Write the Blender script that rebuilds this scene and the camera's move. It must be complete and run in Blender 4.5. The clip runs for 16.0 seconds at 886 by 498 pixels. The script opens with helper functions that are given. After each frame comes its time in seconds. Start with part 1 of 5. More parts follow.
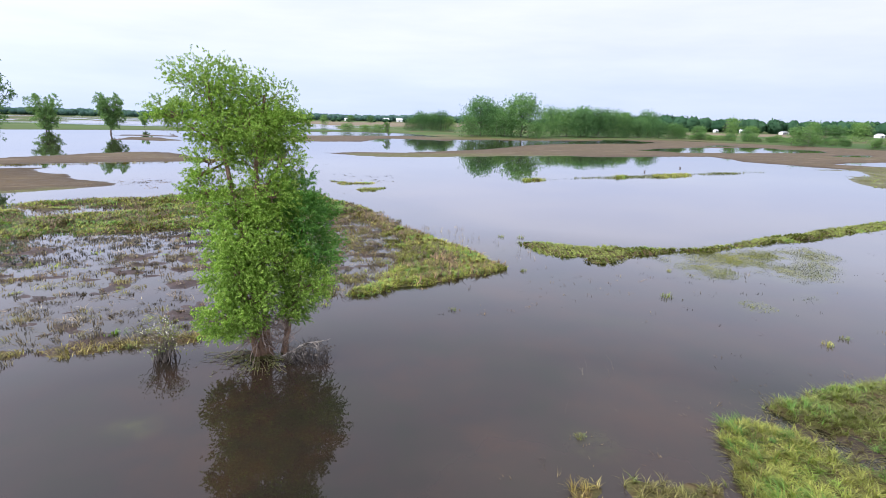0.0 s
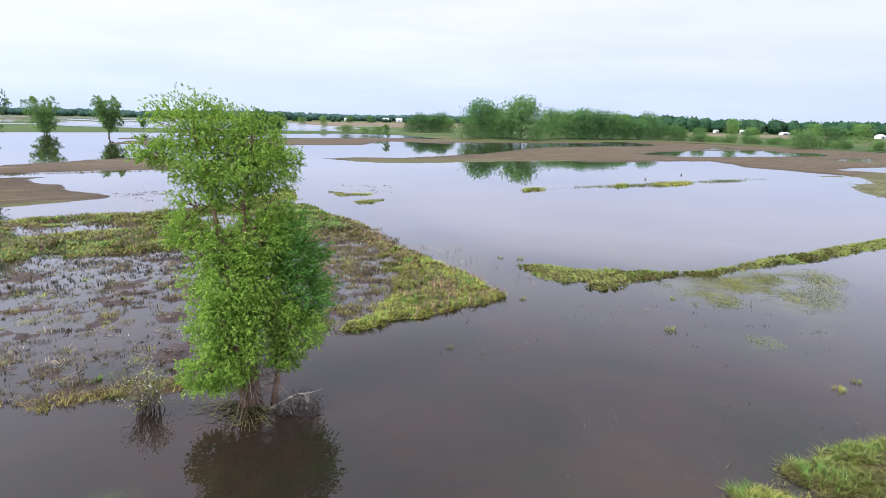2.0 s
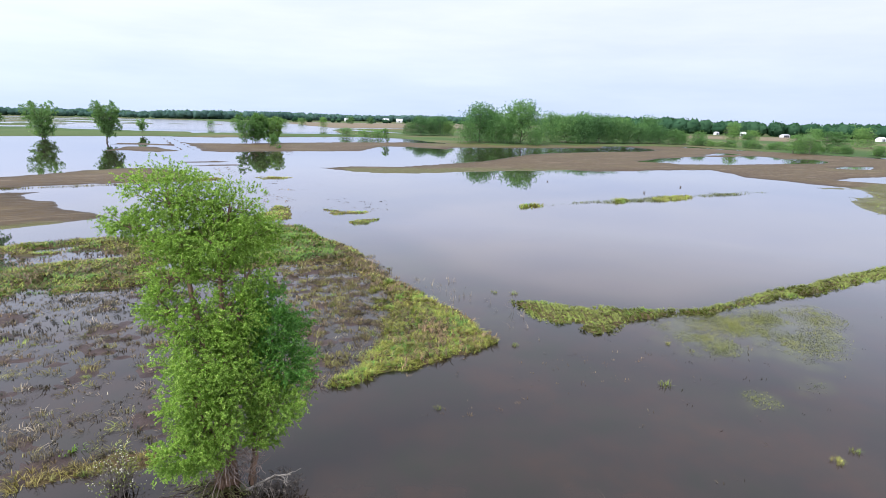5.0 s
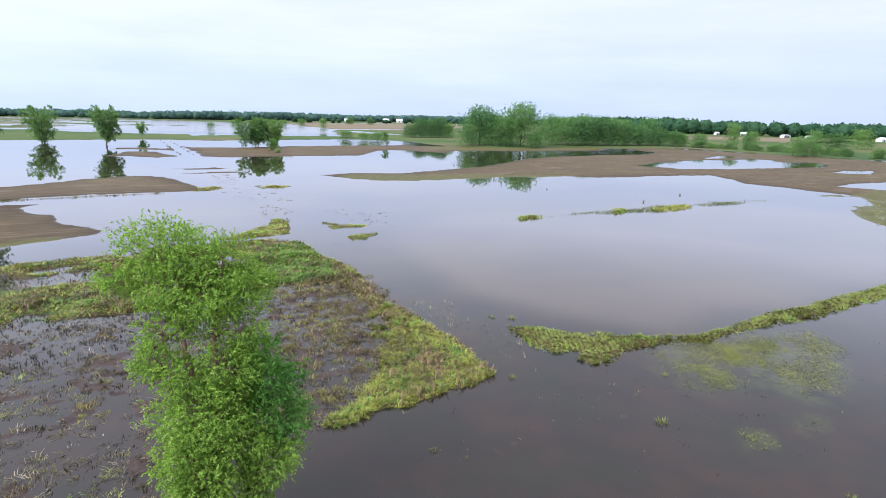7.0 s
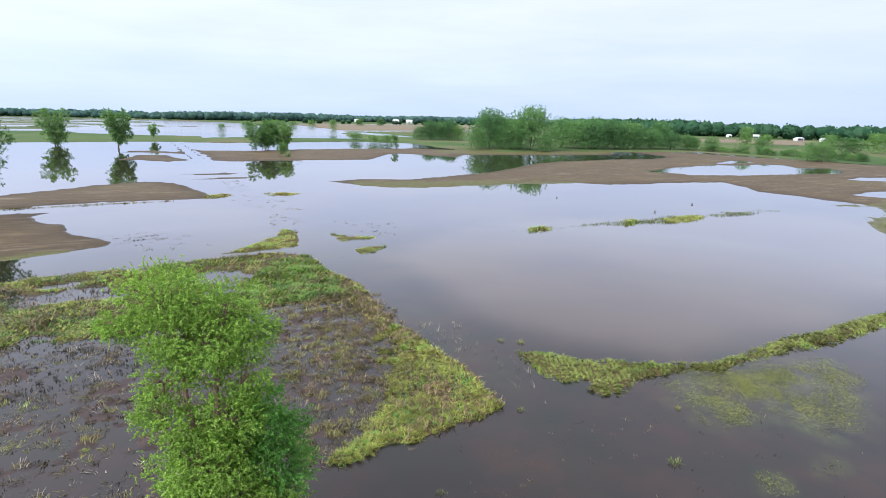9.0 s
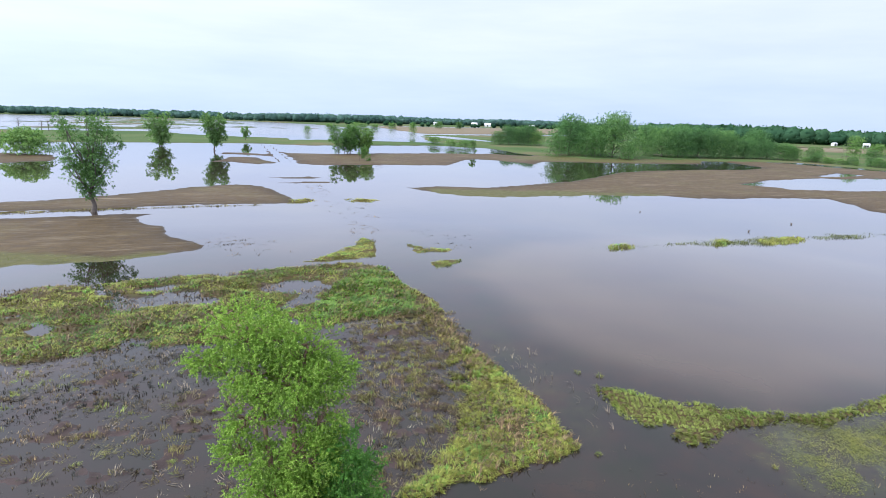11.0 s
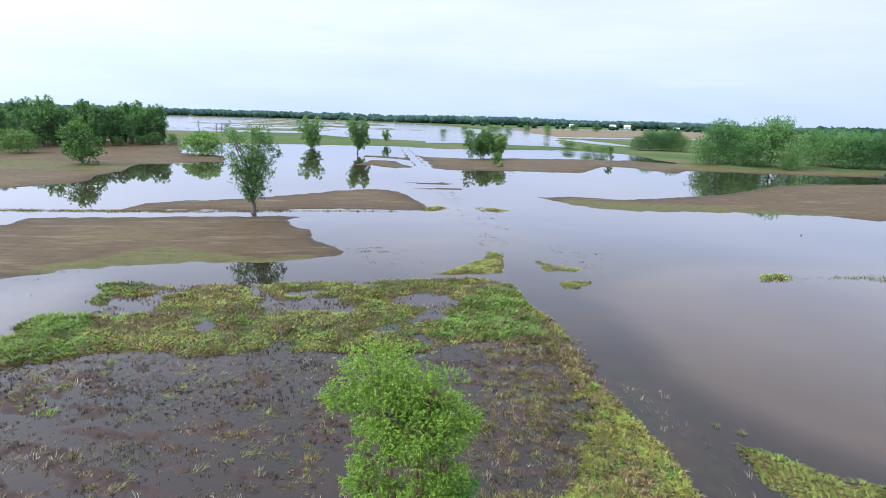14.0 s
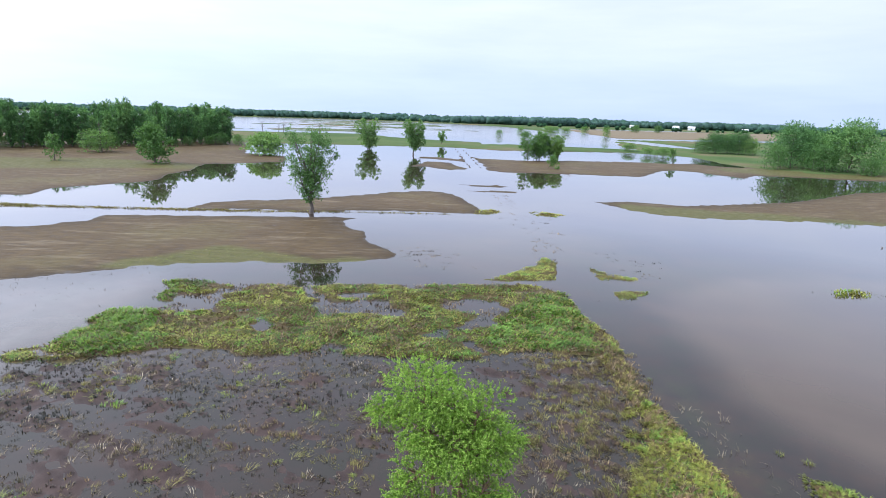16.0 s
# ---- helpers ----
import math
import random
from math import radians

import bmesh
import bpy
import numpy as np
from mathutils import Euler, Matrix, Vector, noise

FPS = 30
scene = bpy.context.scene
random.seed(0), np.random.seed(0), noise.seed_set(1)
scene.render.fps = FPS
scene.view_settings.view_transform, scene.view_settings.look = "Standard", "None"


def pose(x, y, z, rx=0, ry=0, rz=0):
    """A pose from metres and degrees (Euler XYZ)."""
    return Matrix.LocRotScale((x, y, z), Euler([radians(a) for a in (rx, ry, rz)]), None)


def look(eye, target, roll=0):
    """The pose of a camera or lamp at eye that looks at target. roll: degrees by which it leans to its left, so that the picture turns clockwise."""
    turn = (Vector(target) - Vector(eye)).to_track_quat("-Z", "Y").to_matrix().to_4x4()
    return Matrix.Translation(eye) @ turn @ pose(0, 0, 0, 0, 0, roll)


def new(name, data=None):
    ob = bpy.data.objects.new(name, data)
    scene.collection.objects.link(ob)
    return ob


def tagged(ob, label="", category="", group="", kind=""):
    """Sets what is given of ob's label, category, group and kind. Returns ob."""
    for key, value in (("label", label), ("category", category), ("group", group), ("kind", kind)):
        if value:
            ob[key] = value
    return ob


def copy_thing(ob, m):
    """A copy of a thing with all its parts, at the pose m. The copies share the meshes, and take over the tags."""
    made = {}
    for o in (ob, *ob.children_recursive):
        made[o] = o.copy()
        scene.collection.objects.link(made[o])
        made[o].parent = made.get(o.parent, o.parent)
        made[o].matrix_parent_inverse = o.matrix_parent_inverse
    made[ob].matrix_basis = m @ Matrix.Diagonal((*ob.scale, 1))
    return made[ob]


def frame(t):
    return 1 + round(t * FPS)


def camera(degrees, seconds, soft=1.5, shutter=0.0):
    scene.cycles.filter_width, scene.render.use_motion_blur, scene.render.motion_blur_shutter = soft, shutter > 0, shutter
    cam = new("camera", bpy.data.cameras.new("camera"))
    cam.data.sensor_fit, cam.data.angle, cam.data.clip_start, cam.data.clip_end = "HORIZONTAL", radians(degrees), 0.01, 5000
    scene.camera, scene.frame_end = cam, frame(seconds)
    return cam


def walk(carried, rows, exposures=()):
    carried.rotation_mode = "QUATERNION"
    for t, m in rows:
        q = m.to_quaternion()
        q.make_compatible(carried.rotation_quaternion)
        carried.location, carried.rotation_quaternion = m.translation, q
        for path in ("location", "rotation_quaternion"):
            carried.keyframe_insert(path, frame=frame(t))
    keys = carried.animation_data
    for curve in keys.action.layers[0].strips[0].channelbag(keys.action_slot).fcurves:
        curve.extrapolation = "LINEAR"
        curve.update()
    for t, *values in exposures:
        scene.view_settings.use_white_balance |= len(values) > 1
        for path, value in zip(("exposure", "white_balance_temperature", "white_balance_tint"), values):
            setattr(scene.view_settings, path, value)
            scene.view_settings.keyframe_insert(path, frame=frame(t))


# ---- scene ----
cam = camera(77.5, 16.0, soft=0.9)
# seconds, eye, yaw, pitch, lean
PATH_ROWS = [
    (0.0, 0.231, -0.306, 8.356, 0.83, -13.30, 1.34),
    (0.5, 0.261, 0.031, 8.720, 0.94, -13.45, 1.18),
    (1.0, 0.217, 0.299, 8.983, 0.82, -13.31, 1.26),
    (1.5, 0.282, 0.630, 9.356, 0.92, -13.41, 1.19),
    (2.0, 0.309, 0.860, 9.719, 0.82, -13.38, 1.31),
    (2.5, 0.370, 1.102, 10.080, 0.79, -13.37, 1.27),
    (3.0, 0.457, 1.324, 10.462, 0.82, -13.42, 1.34),
    (3.5, 0.498, 1.562, 10.842, 0.74, -13.51, 1.44),
    (4.0, 0.635, 1.765, 11.186, 0.85, -13.46, 1.39),
    (4.5, 0.713, 1.947, 11.570, 0.85, -13.45, 1.43),
    (7.0, 0.931, 2.559, 13.735, 0.90, -13.56, 1.30),
    (7.5, 0.933, 2.755, 14.128, 0.89, -13.59, 1.33),
    (8.0, 0.981, 2.992, 14.488, 0.94, -13.60, 1.27),
    (10.5, 0.607, 4.084, 16.061, 6.95, -13.47, 1.95),
    (11.0, 0.473, 4.324, 16.401, 9.67, -13.55, 1.91),
    (11.5, 0.311, 4.516, 16.719, 12.03, -13.61, 1.95),
    (12.0, 0.231, 4.613, 17.041, 14.61, -13.69, 1.97),
    (12.5, 0.234, 4.692, 17.332, 17.18, -13.77, 1.96),
    (13.0, 0.187, 4.763, 17.626, 19.47, -13.81, 1.88),
    (13.5, 0.147, 4.727, 17.906, 21.58, -13.85, 2.00),
    (14.0, 0.163, 4.714, 18.164, 23.20, -13.91, 1.89),
    (14.5, 0.110, 4.686, 18.397, 24.74, -13.96, 1.95),
    (15.0, 0.129, 4.749, 18.581, 26.38, -14.02, 1.94),
    (15.5, 0.100, 4.914, 18.654, 27.86, -14.04, 1.87),
    (16.0, 0.156, 5.076, 18.646, 28.89, -14.05, 1.89),
]
walk(cam, [(t, pose(x, y, z, 90 + pitch, 0, yaw) @ pose(0, 0, 0, 0, 0, lean)) for t, x, y, z, yaw, pitch, lean in PATH_ROWS],
     [(0.0, 0.38, 5980, 20.0), (4.0, 0.37, 5950, 18.0), (12.0, 0.34, 5720, 15.2), (16.0, 0.33, 5700, 15.4)])

# ---- world and sun: a bright, thinly overcast morning ----
world = bpy.data.worlds.new("sky")
scene.world = world
world.use_nodes = True
wt = world.node_tree
wt.nodes.clear()


def wnode(kind, **kw):
    n = wt.nodes.new(kind)
    for k, v in kw.items():
        n.inputs[k].default_value = v
    return n


SUN_ELEVATION, SUN_AZIMUTH = radians(42), radians(244)
sky = wt.nodes.new("ShaderNodeTexSky")
sky.sky_type = 'NISHITA'
sky.sun_disc = False
sky.sun_elevation, sky.sun_rotation = SUN_ELEVATION, SUN_AZIMUTH
sky.dust_density, sky.air_density = 2.5, 1.0
coord = wt.nodes.new("ShaderNodeTexCoord")
sep = wt.nodes.new("ShaderNodeSeparateXYZ")
wt.links.new(coord.outputs["Generated"], sep.inputs[0])
ramp = wt.nodes.new("ShaderNodeValToRGB")
ramp.color_ramp.elements[0].position, ramp.color_ramp.elements[0].color = 0.0, (0.53, 0.62, 0.76, 1)
ramp.color_ramp.elements[1].position, ramp.color_ramp.elements[1].color = 1.0, (1.45, 1.46, 1.5, 1)
for p, c in ((0.05, (0.57, 0.65, 0.78, 1)), (0.12, (0.65, 0.70, 0.80, 1)), (0.26, (0.72, 0.75, 0.81, 1)), (0.5, (0.98, 0.98, 1.03, 1))):
    e = ramp.color_ramp.elements.new(p)
    e.color = c
wt.links.new(sep.outputs["Z"], ramp.inputs[0])
squash = wt.nodes.new("ShaderNodeMapping")
squash.inputs["Scale"].default_value = (1.6, 1.6, 11.0)
wt.links.new(coord.outputs["Generated"], squash.inputs["Vector"])
cloud = wnode("ShaderNodeTexNoise", Scale=2.1, Detail=6.0, Roughness=0.55)
wt.links.new(squash.outputs[0], cloud.inputs["Vector"])
cramp = wt.nodes.new("ShaderNodeValToRGB")
cramp.color_ramp.elements[0].position, cramp.color_ramp.elements[0].color = 0.32, (0.93, 0.945, 0.985, 1)
cramp.color_ramp.elements[1].position, cramp.color_ramp.elements[1].color = 0.70, (1.06, 1.045, 1.01, 1)
wt.links.new(cloud.outputs["Fac"], cramp.inputs[0])
veil = wt.nodes.new("ShaderNodeMix")
veil.data_type, veil.blend_type = 'RGBA', 'MULTIPLY'
veil.inputs[0].default_value = 1.0
side = wt.nodes.new("ShaderNodeMapRange")
for k, v in (("From Min", -1.0), ("From Max", 1.0), ("To Min", 1.04), ("To Max", 0.86)):
    side.inputs[k].default_value = v
wt.links.new(sep.outputs["X"], side.inputs["Value"])
lean_to = wt.nodes.new("ShaderNodeMix")
lean_to.data_type, lean_to.blend_type = 'RGBA', 'MULTIPLY'
lean_to.inputs[0].default_value = 1.0
wt.links.new(ramp.outputs[0], lean_to.inputs[6])
wt.links.new(side.outputs["Result"], lean_to.inputs[7])
wt.links.new(lean_to.outputs[2], veil.inputs[6])
wt.links.new(cramp.outputs[0], veil.inputs[7])
clear = wt.nodes.new("ShaderNodeMix")
clear.data_type, clear.blend_type = 'RGBA', 'MULTIPLY'
clear.inputs[0].default_value = 1.0
clear.inputs[7].default_value = (0.1, 0.1, 0.1, 1)
wt.links.new(sky.outputs[0], clear.inputs[6])
both = wt.nodes.new("ShaderNodeMix")
both.data_type = 'RGBA'
both.inputs[0].default_value = 0.93
wt.links.new(clear.outputs[2], both.inputs[6])
wt.links.new(veil.outputs[2], both.inputs[7])
# the brighter cloud round the veiled sun
aim = wt.nodes.new("ShaderNodeVectorMath")
aim.operation = 'DOT_PRODUCT'
aim.inputs[1].default_value = (math.sin(SUN_AZIMUTH) * math.cos(SUN_ELEVATION), math.cos(SUN_AZIMUTH) * math.cos(SUN_ELEVATION), math.sin(SUN_ELEVATION))
wt.links.new(coord.outputs["Generated"], aim.inputs[0])
glow = wt.nodes.new("ShaderNodeValToRGB")
glow.color_ramp.interpolation = 'B_SPLINE'
glow.color_ramp.elements[0].position, glow.color_ramp.elements[0].color = 0.35, (0, 0, 0, 1)
glow.color_ramp.elements[1].position, glow.color_ramp.elements[1].color = 1.0, (0.6, 0.58, 0.54, 1)
glow.color_ramp.elements.new(0.72).color = (0.26, 0.26, 0.25, 1)
wt.links.new(aim.outputs["Value"], glow.inputs[0])
lit = wt.nodes.new("ShaderNodeMix")
lit.data_type, lit.blend_type = 'RGBA', 'ADD'
lit.inputs[0].default_value = 1.0
wt.links.new(both.outputs[2], lit.inputs[6])
wt.links.new(glow.outputs[0], lit.inputs[7])
back = wnode("ShaderNodeBackground", Strength=1.15)
wt.links.new(lit.outputs[2], back.inputs[0])
wout = wt.nodes.new("ShaderNodeOutputWorld")
wt.links.new(back.outputs[0], wout.inputs[0])

sun = new("sun", bpy.data.lights.new("sun", 'SUN'))
sun.data.energy, sun.data.angle, sun.data.color = 3.0, radians(22), (1.0, 0.97, 0.86)
sun.matrix_world = look((math.sin(SUN_AZIMUTH) * 50, math.cos(SUN_AZIMUTH) * 50, 50 * math.tan(SUN_ELEVATION)), (0, 0, 0))


# ---- materials ----
class Nodes:
    """A small builder for node materials."""

    def __init__(self, name):
        self.mat = bpy.data.materials.new(name)
        self.mat.use_nodes = True
        self.tree = self.mat.node_tree
        self.bsdf = self.tree.nodes["Principled BSDF"]
        self.out = self.tree.nodes["Material Output"]

    def add(self, kind, **kw):
        n = self.tree.nodes.new(kind)
        for k, v in kw.items():
            n.inputs[k.replace("_", " ")].default_value = v
        return n

    def link(self, a, b):
        self.tree.links.new(a, b)

    def place(self, scale=(1, 1, 1), spin=0.0):
        """Object coordinates, squeezed by scale along axes turned by spin degrees."""
        c = self.add("ShaderNodeTexCoord")
        m = self.add("ShaderNodeMapping", Scale=[1 / v for v in scale], Rotation=(0, 0, radians(spin)))
        m.vector_type = 'TEXTURE'
        self.link(c.outputs["Object"], m.inputs["Vector"])
        return m.outputs[0]

    def noise(self, scale, detail=4.0, rough=0.55, stretch=(1, 1, 1), where=None):
        n = self.add("ShaderNodeTexNoise", Scale=scale, Detail=detail, Roughness=rough)
        self.link(where or self.place(stretch), n.inputs["Vector"])
        return n.outputs["Fac"]

    def ramp(self, value, stops):
        r = self.add("ShaderNodeValToRGB")
        e = r.color_ramp.elements
        e[0].position, e[0].color = stops[0][0], (*stops[0][1], 1)
        e[1].position, e[1].color = stops[-1][0], (*stops[-1][1], 1)
        for p, c in stops[1:-1]:
            e.new(p).color = (*c, 1)
        self.link(value, r.inputs[0])
        return r.outputs[0]

    def mix(self, fac, a, b, blend='MIX'):
        m = self.add("ShaderNodeMix")
        m.data_type, m.blend_type = 'RGBA', blend
        for sock, v in ((m.inputs[0], fac), (m.inputs[6], a), (m.inputs[7], b)):
            if isinstance(v, (int, float)):
                sock.default_value = v
            elif isinstance(v, tuple):
                sock.default_value = (*v, 1)
            else:
                self.link(v, sock)
        return m.outputs[2]

    def math(self, op, a, b=0.0, clamp=False):
        m = self.add("ShaderNodeMath")
        m.operation, m.use_clamp = op, clamp
        for sock, v in ((m.inputs[0], a), (m.inputs[1], b)):
            if isinstance(v, (int, float)):
                sock.default_value = v
            else:
                self.link(v, sock)
        return m.outputs[0]

    def attribute(self, name):
        a = self.add("ShaderNodeAttribute")
        a.attribute_name = name
        return a.outputs["Fac"]

    def bump(self, value, strength, distance):
        b = self.add("ShaderNodeBump", Strength=strength, Distance=distance)
        self.link(value, b.inputs["Height"])
        self.link(b.outputs[0], self.bsdf.inputs["Normal"])

    def island(self):
        return self.add("ShaderNodeNewGeometry").outputs["Random Per Island"]

    def each(self):
        return self.add("ShaderNodeObjectInfo").outputs["Random"]

    def set(self, colour=None, rough=None, **kw):
        if colour is not None:
            if isinstance(colour, tuple):
                self.bsdf.inputs["Base Color"].default_value = (*colour, 1)
            else:
                self.link(colour, self.bsdf.inputs["Base Color"])
        if rough is not None:
            if isinstance(rough, (int, float)):
                self.bsdf.inputs["Roughness"].default_value = rough
            else:
                self.link(rough, self.bsdf.inputs["Roughness"])
        for k, v in kw.items():
            self.bsdf.inputs[k.replace("_", " ")].default_value = v
        return self.mat


def leaf_material(name, stops, patch=((0.32, (0.62, 0.68, 0.6)), (0.7, (1.28, 1.22, 1.1))), scale=0.8, through_light=0.3, gloss=0.3):
    n = Nodes(name)
    c = n.ramp(n.island(), stops)
    c = n.mix(1.0, c, n.ramp(n.noise(scale, 3.0), patch), 'MULTIPLY')
    own = n.ramp(n.each(), ((0.0, (0.66, 0.74, 0.72)), (0.5, (0.95, 0.98, 0.95)), (1.0, (1.3, 1.2, 1.08))))
    c = n.mix(1.0, c, own, 'MULTIPLY')
    n.set(c, 0.55, Specular_IOR_Level=gloss)
    t = n.add("ShaderNodeBsdfTranslucent")
    n.link(n.mix(1.0, c, (1.15, 1.25, 0.6), 'MULTIPLY'), t.inputs[0])
    m = n.add("ShaderNodeMixShader", Fac=through_light)
    n.link(n.bsdf.outputs[0], m.inputs[1])
    n.link(t.outputs[0], m.inputs[2])
    n.link(m.outputs[0], n.out.inputs[0])
    return n.mat


def ground_material():
    n = Nodes("wet_ground")
    big, mid, fine = n.noise(0.06, 5.0), n.noise(0.9, 5.0), n.noise(14.0, 5.0, 0.65)
    streak = n.noise(0.35, 7.0, 0.72, where=n.place((0.2, 1.3, 1.0), 30))
    mud = n.ramp(mid, ((0.25, (0.055, 0.038, 0.019)), (0.5, (0.082, 0.059, 0.031)), (0.75, (0.11, 0.082, 0.045))))
    mud = n.mix(n.ramp(streak, ((0.53, (0, 0, 0)), (0.64, (0.4, 0.4, 0.4)), (0.72, (0.95, 0.95, 0.95)))), mud, (0.24, 0.2, 0.14))
    mud = n.mix(n.ramp(big, ((0.5, (0, 0, 0)), (0.66, (0.45, 0.45, 0.45)))), mud, (0.115, 0.1, 0.044))
    level = n.add("ShaderNodeSeparateXYZ")
    n.link(n.add("ShaderNodeNewGeometry").outputs["Position"], level.inputs[0])
    soaked = n.ramp(level.outputs["Z"], ((0.0, (0.42, 0.42, 0.42)), (0.05, (0.72, 0.72, 0.72)), (0.14, (1, 1, 1))))
    mud = n.mix(1.0, mud, soaked, 'MULTIPLY')
    flecks = n.noise(1.1, 7.0, 0.75, where=n.place((0.3, 1.2, 1.0), 30))
    mud = n.mix(1.0, mud, n.ramp(flecks, ((0.34, (0.68, 0.66, 0.62)), (0.5, (0.95, 0.94, 0.92)), (0.68, (1.2, 1.19, 1.16)))), 'MULTIPLY')
    peat = n.ramp(mid, ((0.3, (0.026, 0.018, 0.0155)), (0.7, (0.066, 0.047, 0.041))))
    thatch = n.noise(7.0, 7.0, 0.8, where=n.place((0.5, 1.4, 1.0), -20))
    grass = n.ramp(thatch, ((0.34, (0.024, 0.016, 0.009)), (0.5, (0.065, 0.046, 0.022)), (0.66, (0.135, 0.105, 0.05))))
    grass = n.mix(n.ramp(n.noise(0.7, 4.0), ((0.45, (0, 0, 0)), (0.65, (0.6, 0.6, 0.6)))), grass, (0.07, 0.09, 0.025))
    field = n.ramp(n.noise(0.014, 8.0, 0.6), ((0.36, (0.045, 0.085, 0.026)), (0.52, (0.075, 0.108, 0.036)), (0.62, (0.125, 0.108, 0.06))))
    tilled = n.ramp(streak, ((0.3, (0.115, 0.09, 0.052)), (0.7, (0.185, 0.15, 0.088))))
    c = n.mix(n.attribute("peat"), mud, peat)
    c = n.mix(n.attribute("grass"), c, grass)
    c = n.mix(n.attribute("field"), c, field)
    c = n.mix(n.attribute("tilled"), c, tilled)
    olive = n.ramp(flecks, ((0.3, (0.05, 0.052, 0.018)), (0.5, (0.085, 0.088, 0.028)), (0.7, (0.12, 0.11, 0.042))))
    c = n.mix(n.math('MULTIPLY', n.attribute("olive"), 0.8), c, olive)
    c = n.mix(1.0, c, n.ramp(fine, ((0.3, (0.8, 0.8, 0.8)), (0.7, (1.15, 1.15, 1.15)))), 'MULTIPLY')
    dry = n.math('ADD', n.attribute("grass"), n.attribute("field"), True)
    rough = n.math('ADD', n.math('MULTIPLY', dry, 0.3), n.math('ADD', n.math('MULTIPLY', mid, 0.6), 0.35), True)
    rough = n.math('MULTIPLY', rough, n.ramp(level.outputs["Z"], ((0.0, (0.5, 0.5, 0.5)), (0.04, (1, 1, 1)))))
    n.bump(n.math('ADD', fine, n.math('MULTIPLY', mid, 2.0)), 0.5, 0.05)
    return n.set(c, rough, Specular_IOR_Level=0.1)


def water_material():
    n = Nodes("flood_water")
    silt, weed = n.attribute("silt"), n.attribute("weed")
    drift = n.noise(0.05, 5.0, 0.6)
    small = n.noise(0.5, 5.0, 0.6)
    deep = n.ramp(drift, ((0.3, (0.0135, 0.0105, 0.0075)), (0.7, (0.0215, 0.017, 0.0125))))
    bed = n.ramp(n.noise(0.22, 5.0, 0.65), ((0.36, (0.75, 1.0, 0.8)), (0.5, (1.0, 1.0, 1.0)), (0.64, (1.45, 1.12, 1.0))))
    deep = n.mix(1.0, deep, bed, 'MULTIPLY')
    silty = n.ramp(drift, ((0.3, (0.072, 0.053, 0.038)), (0.7, (0.105, 0.078, 0.056))))
    c = n.mix(silt, deep, silty)
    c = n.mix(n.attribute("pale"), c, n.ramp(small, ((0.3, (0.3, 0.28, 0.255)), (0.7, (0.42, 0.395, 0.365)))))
    green = n.ramp(n.noise(3.0, 5.0, 0.7), ((0.35, (0.028, 0.034, 0.012)), (0.7, (0.095, 0.105, 0.026))))
    mask = n.math('MULTIPLY', weed, n.ramp(small, ((0.38, (0, 0, 0)), (0.62, (1, 1, 1)))))
    c = n.mix(mask, c, green)
    ripple = n.math('ADD', n.noise(1.2, 3.0, 0.5, (0.6, 1.0, 1.0)), n.math('MULTIPLY', n.noise(6.0, 2.0), 0.25))
    n.bump(ripple, 0.05, 0.01)
    rough = n.math('ADD', n.math('ADD', n.math('MULTIPLY', mask, 0.08), 0.012), n.math('MULTIPLY', n.attribute("wind"), 0.16))
    n.set(c, 0.9, Specular_IOR_Level=0.0)
    shine = n.add("ShaderNodeBsdfGlossy")
    n.link(rough, shine.inputs["Roughness"])
    n.link(n.bsdf.inputs["Normal"].links[0].from_socket, shine.inputs["Normal"])
    fresnel = n.add("ShaderNodeFresnel", IOR=1.333)
    gloss = n.ramp(fresnel.outputs[0], ((0.0, (0, 0, 0)), (0.05, (0.067,) * 3), (0.1, (0.13,) * 3), (0.32, (0.63,) * 3), (0.6, (0.89,) * 3), (1.0, (1, 1, 1))))
    m = n.add("ShaderNodeMixShader")
    n.link(gloss, m.inputs[0])
    n.link(n.bsdf.outputs[0], m.inputs[1])
    n.link(shine.outputs[0], m.inputs[2])
    n.link(m.outputs[0], n.out.inputs[0])
    return n.mat


def bark_material(name, dark, light):
    n = Nodes(name)
    w = n.noise(5.0, 6.0, 0.65, (3.0, 3.0, 0.5))
    n.bump(w, 0.8, 0.03)
    return n.set(n.ramp(w, ((0.3, dark), (0.7, light))), 0.9, Specular_IOR_Level=0.2)


def plain_material(name, a, b, scale=1.0, rough=0.7):
    n = Nodes(name)
    return n.set(n.ramp(n.noise(scale, 5.0), ((0.3, a), (0.7, b))), rough)


GROUND, WATER = ground_material(), water_material()
WILLOW = leaf_material("willow_leaves", ((0.0, (0.09, 0.19, 0.022)), (0.55, (0.205, 0.365, 0.052)), (1.0, (0.37, 0.51, 0.135))), ((0.3, (0.66, 0.7, 0.6)), (0.7, (1.22, 1.18, 1.05))), scale=1.6)
DOGWOOD = leaf_material("deep_green_leaves", ((0.0, (0.05, 0.155, 0.028)), (0.6, (0.105, 0.275, 0.048)), (1.0, (0.17, 0.35, 0.075))))
POPLAR = leaf_material("poplar_leaves", ((0.0, (0.105, 0.21, 0.075)), (0.6, (0.2, 0.35, 0.125)), (1.0, (0.29, 0.43, 0.18))), scale=0.35)
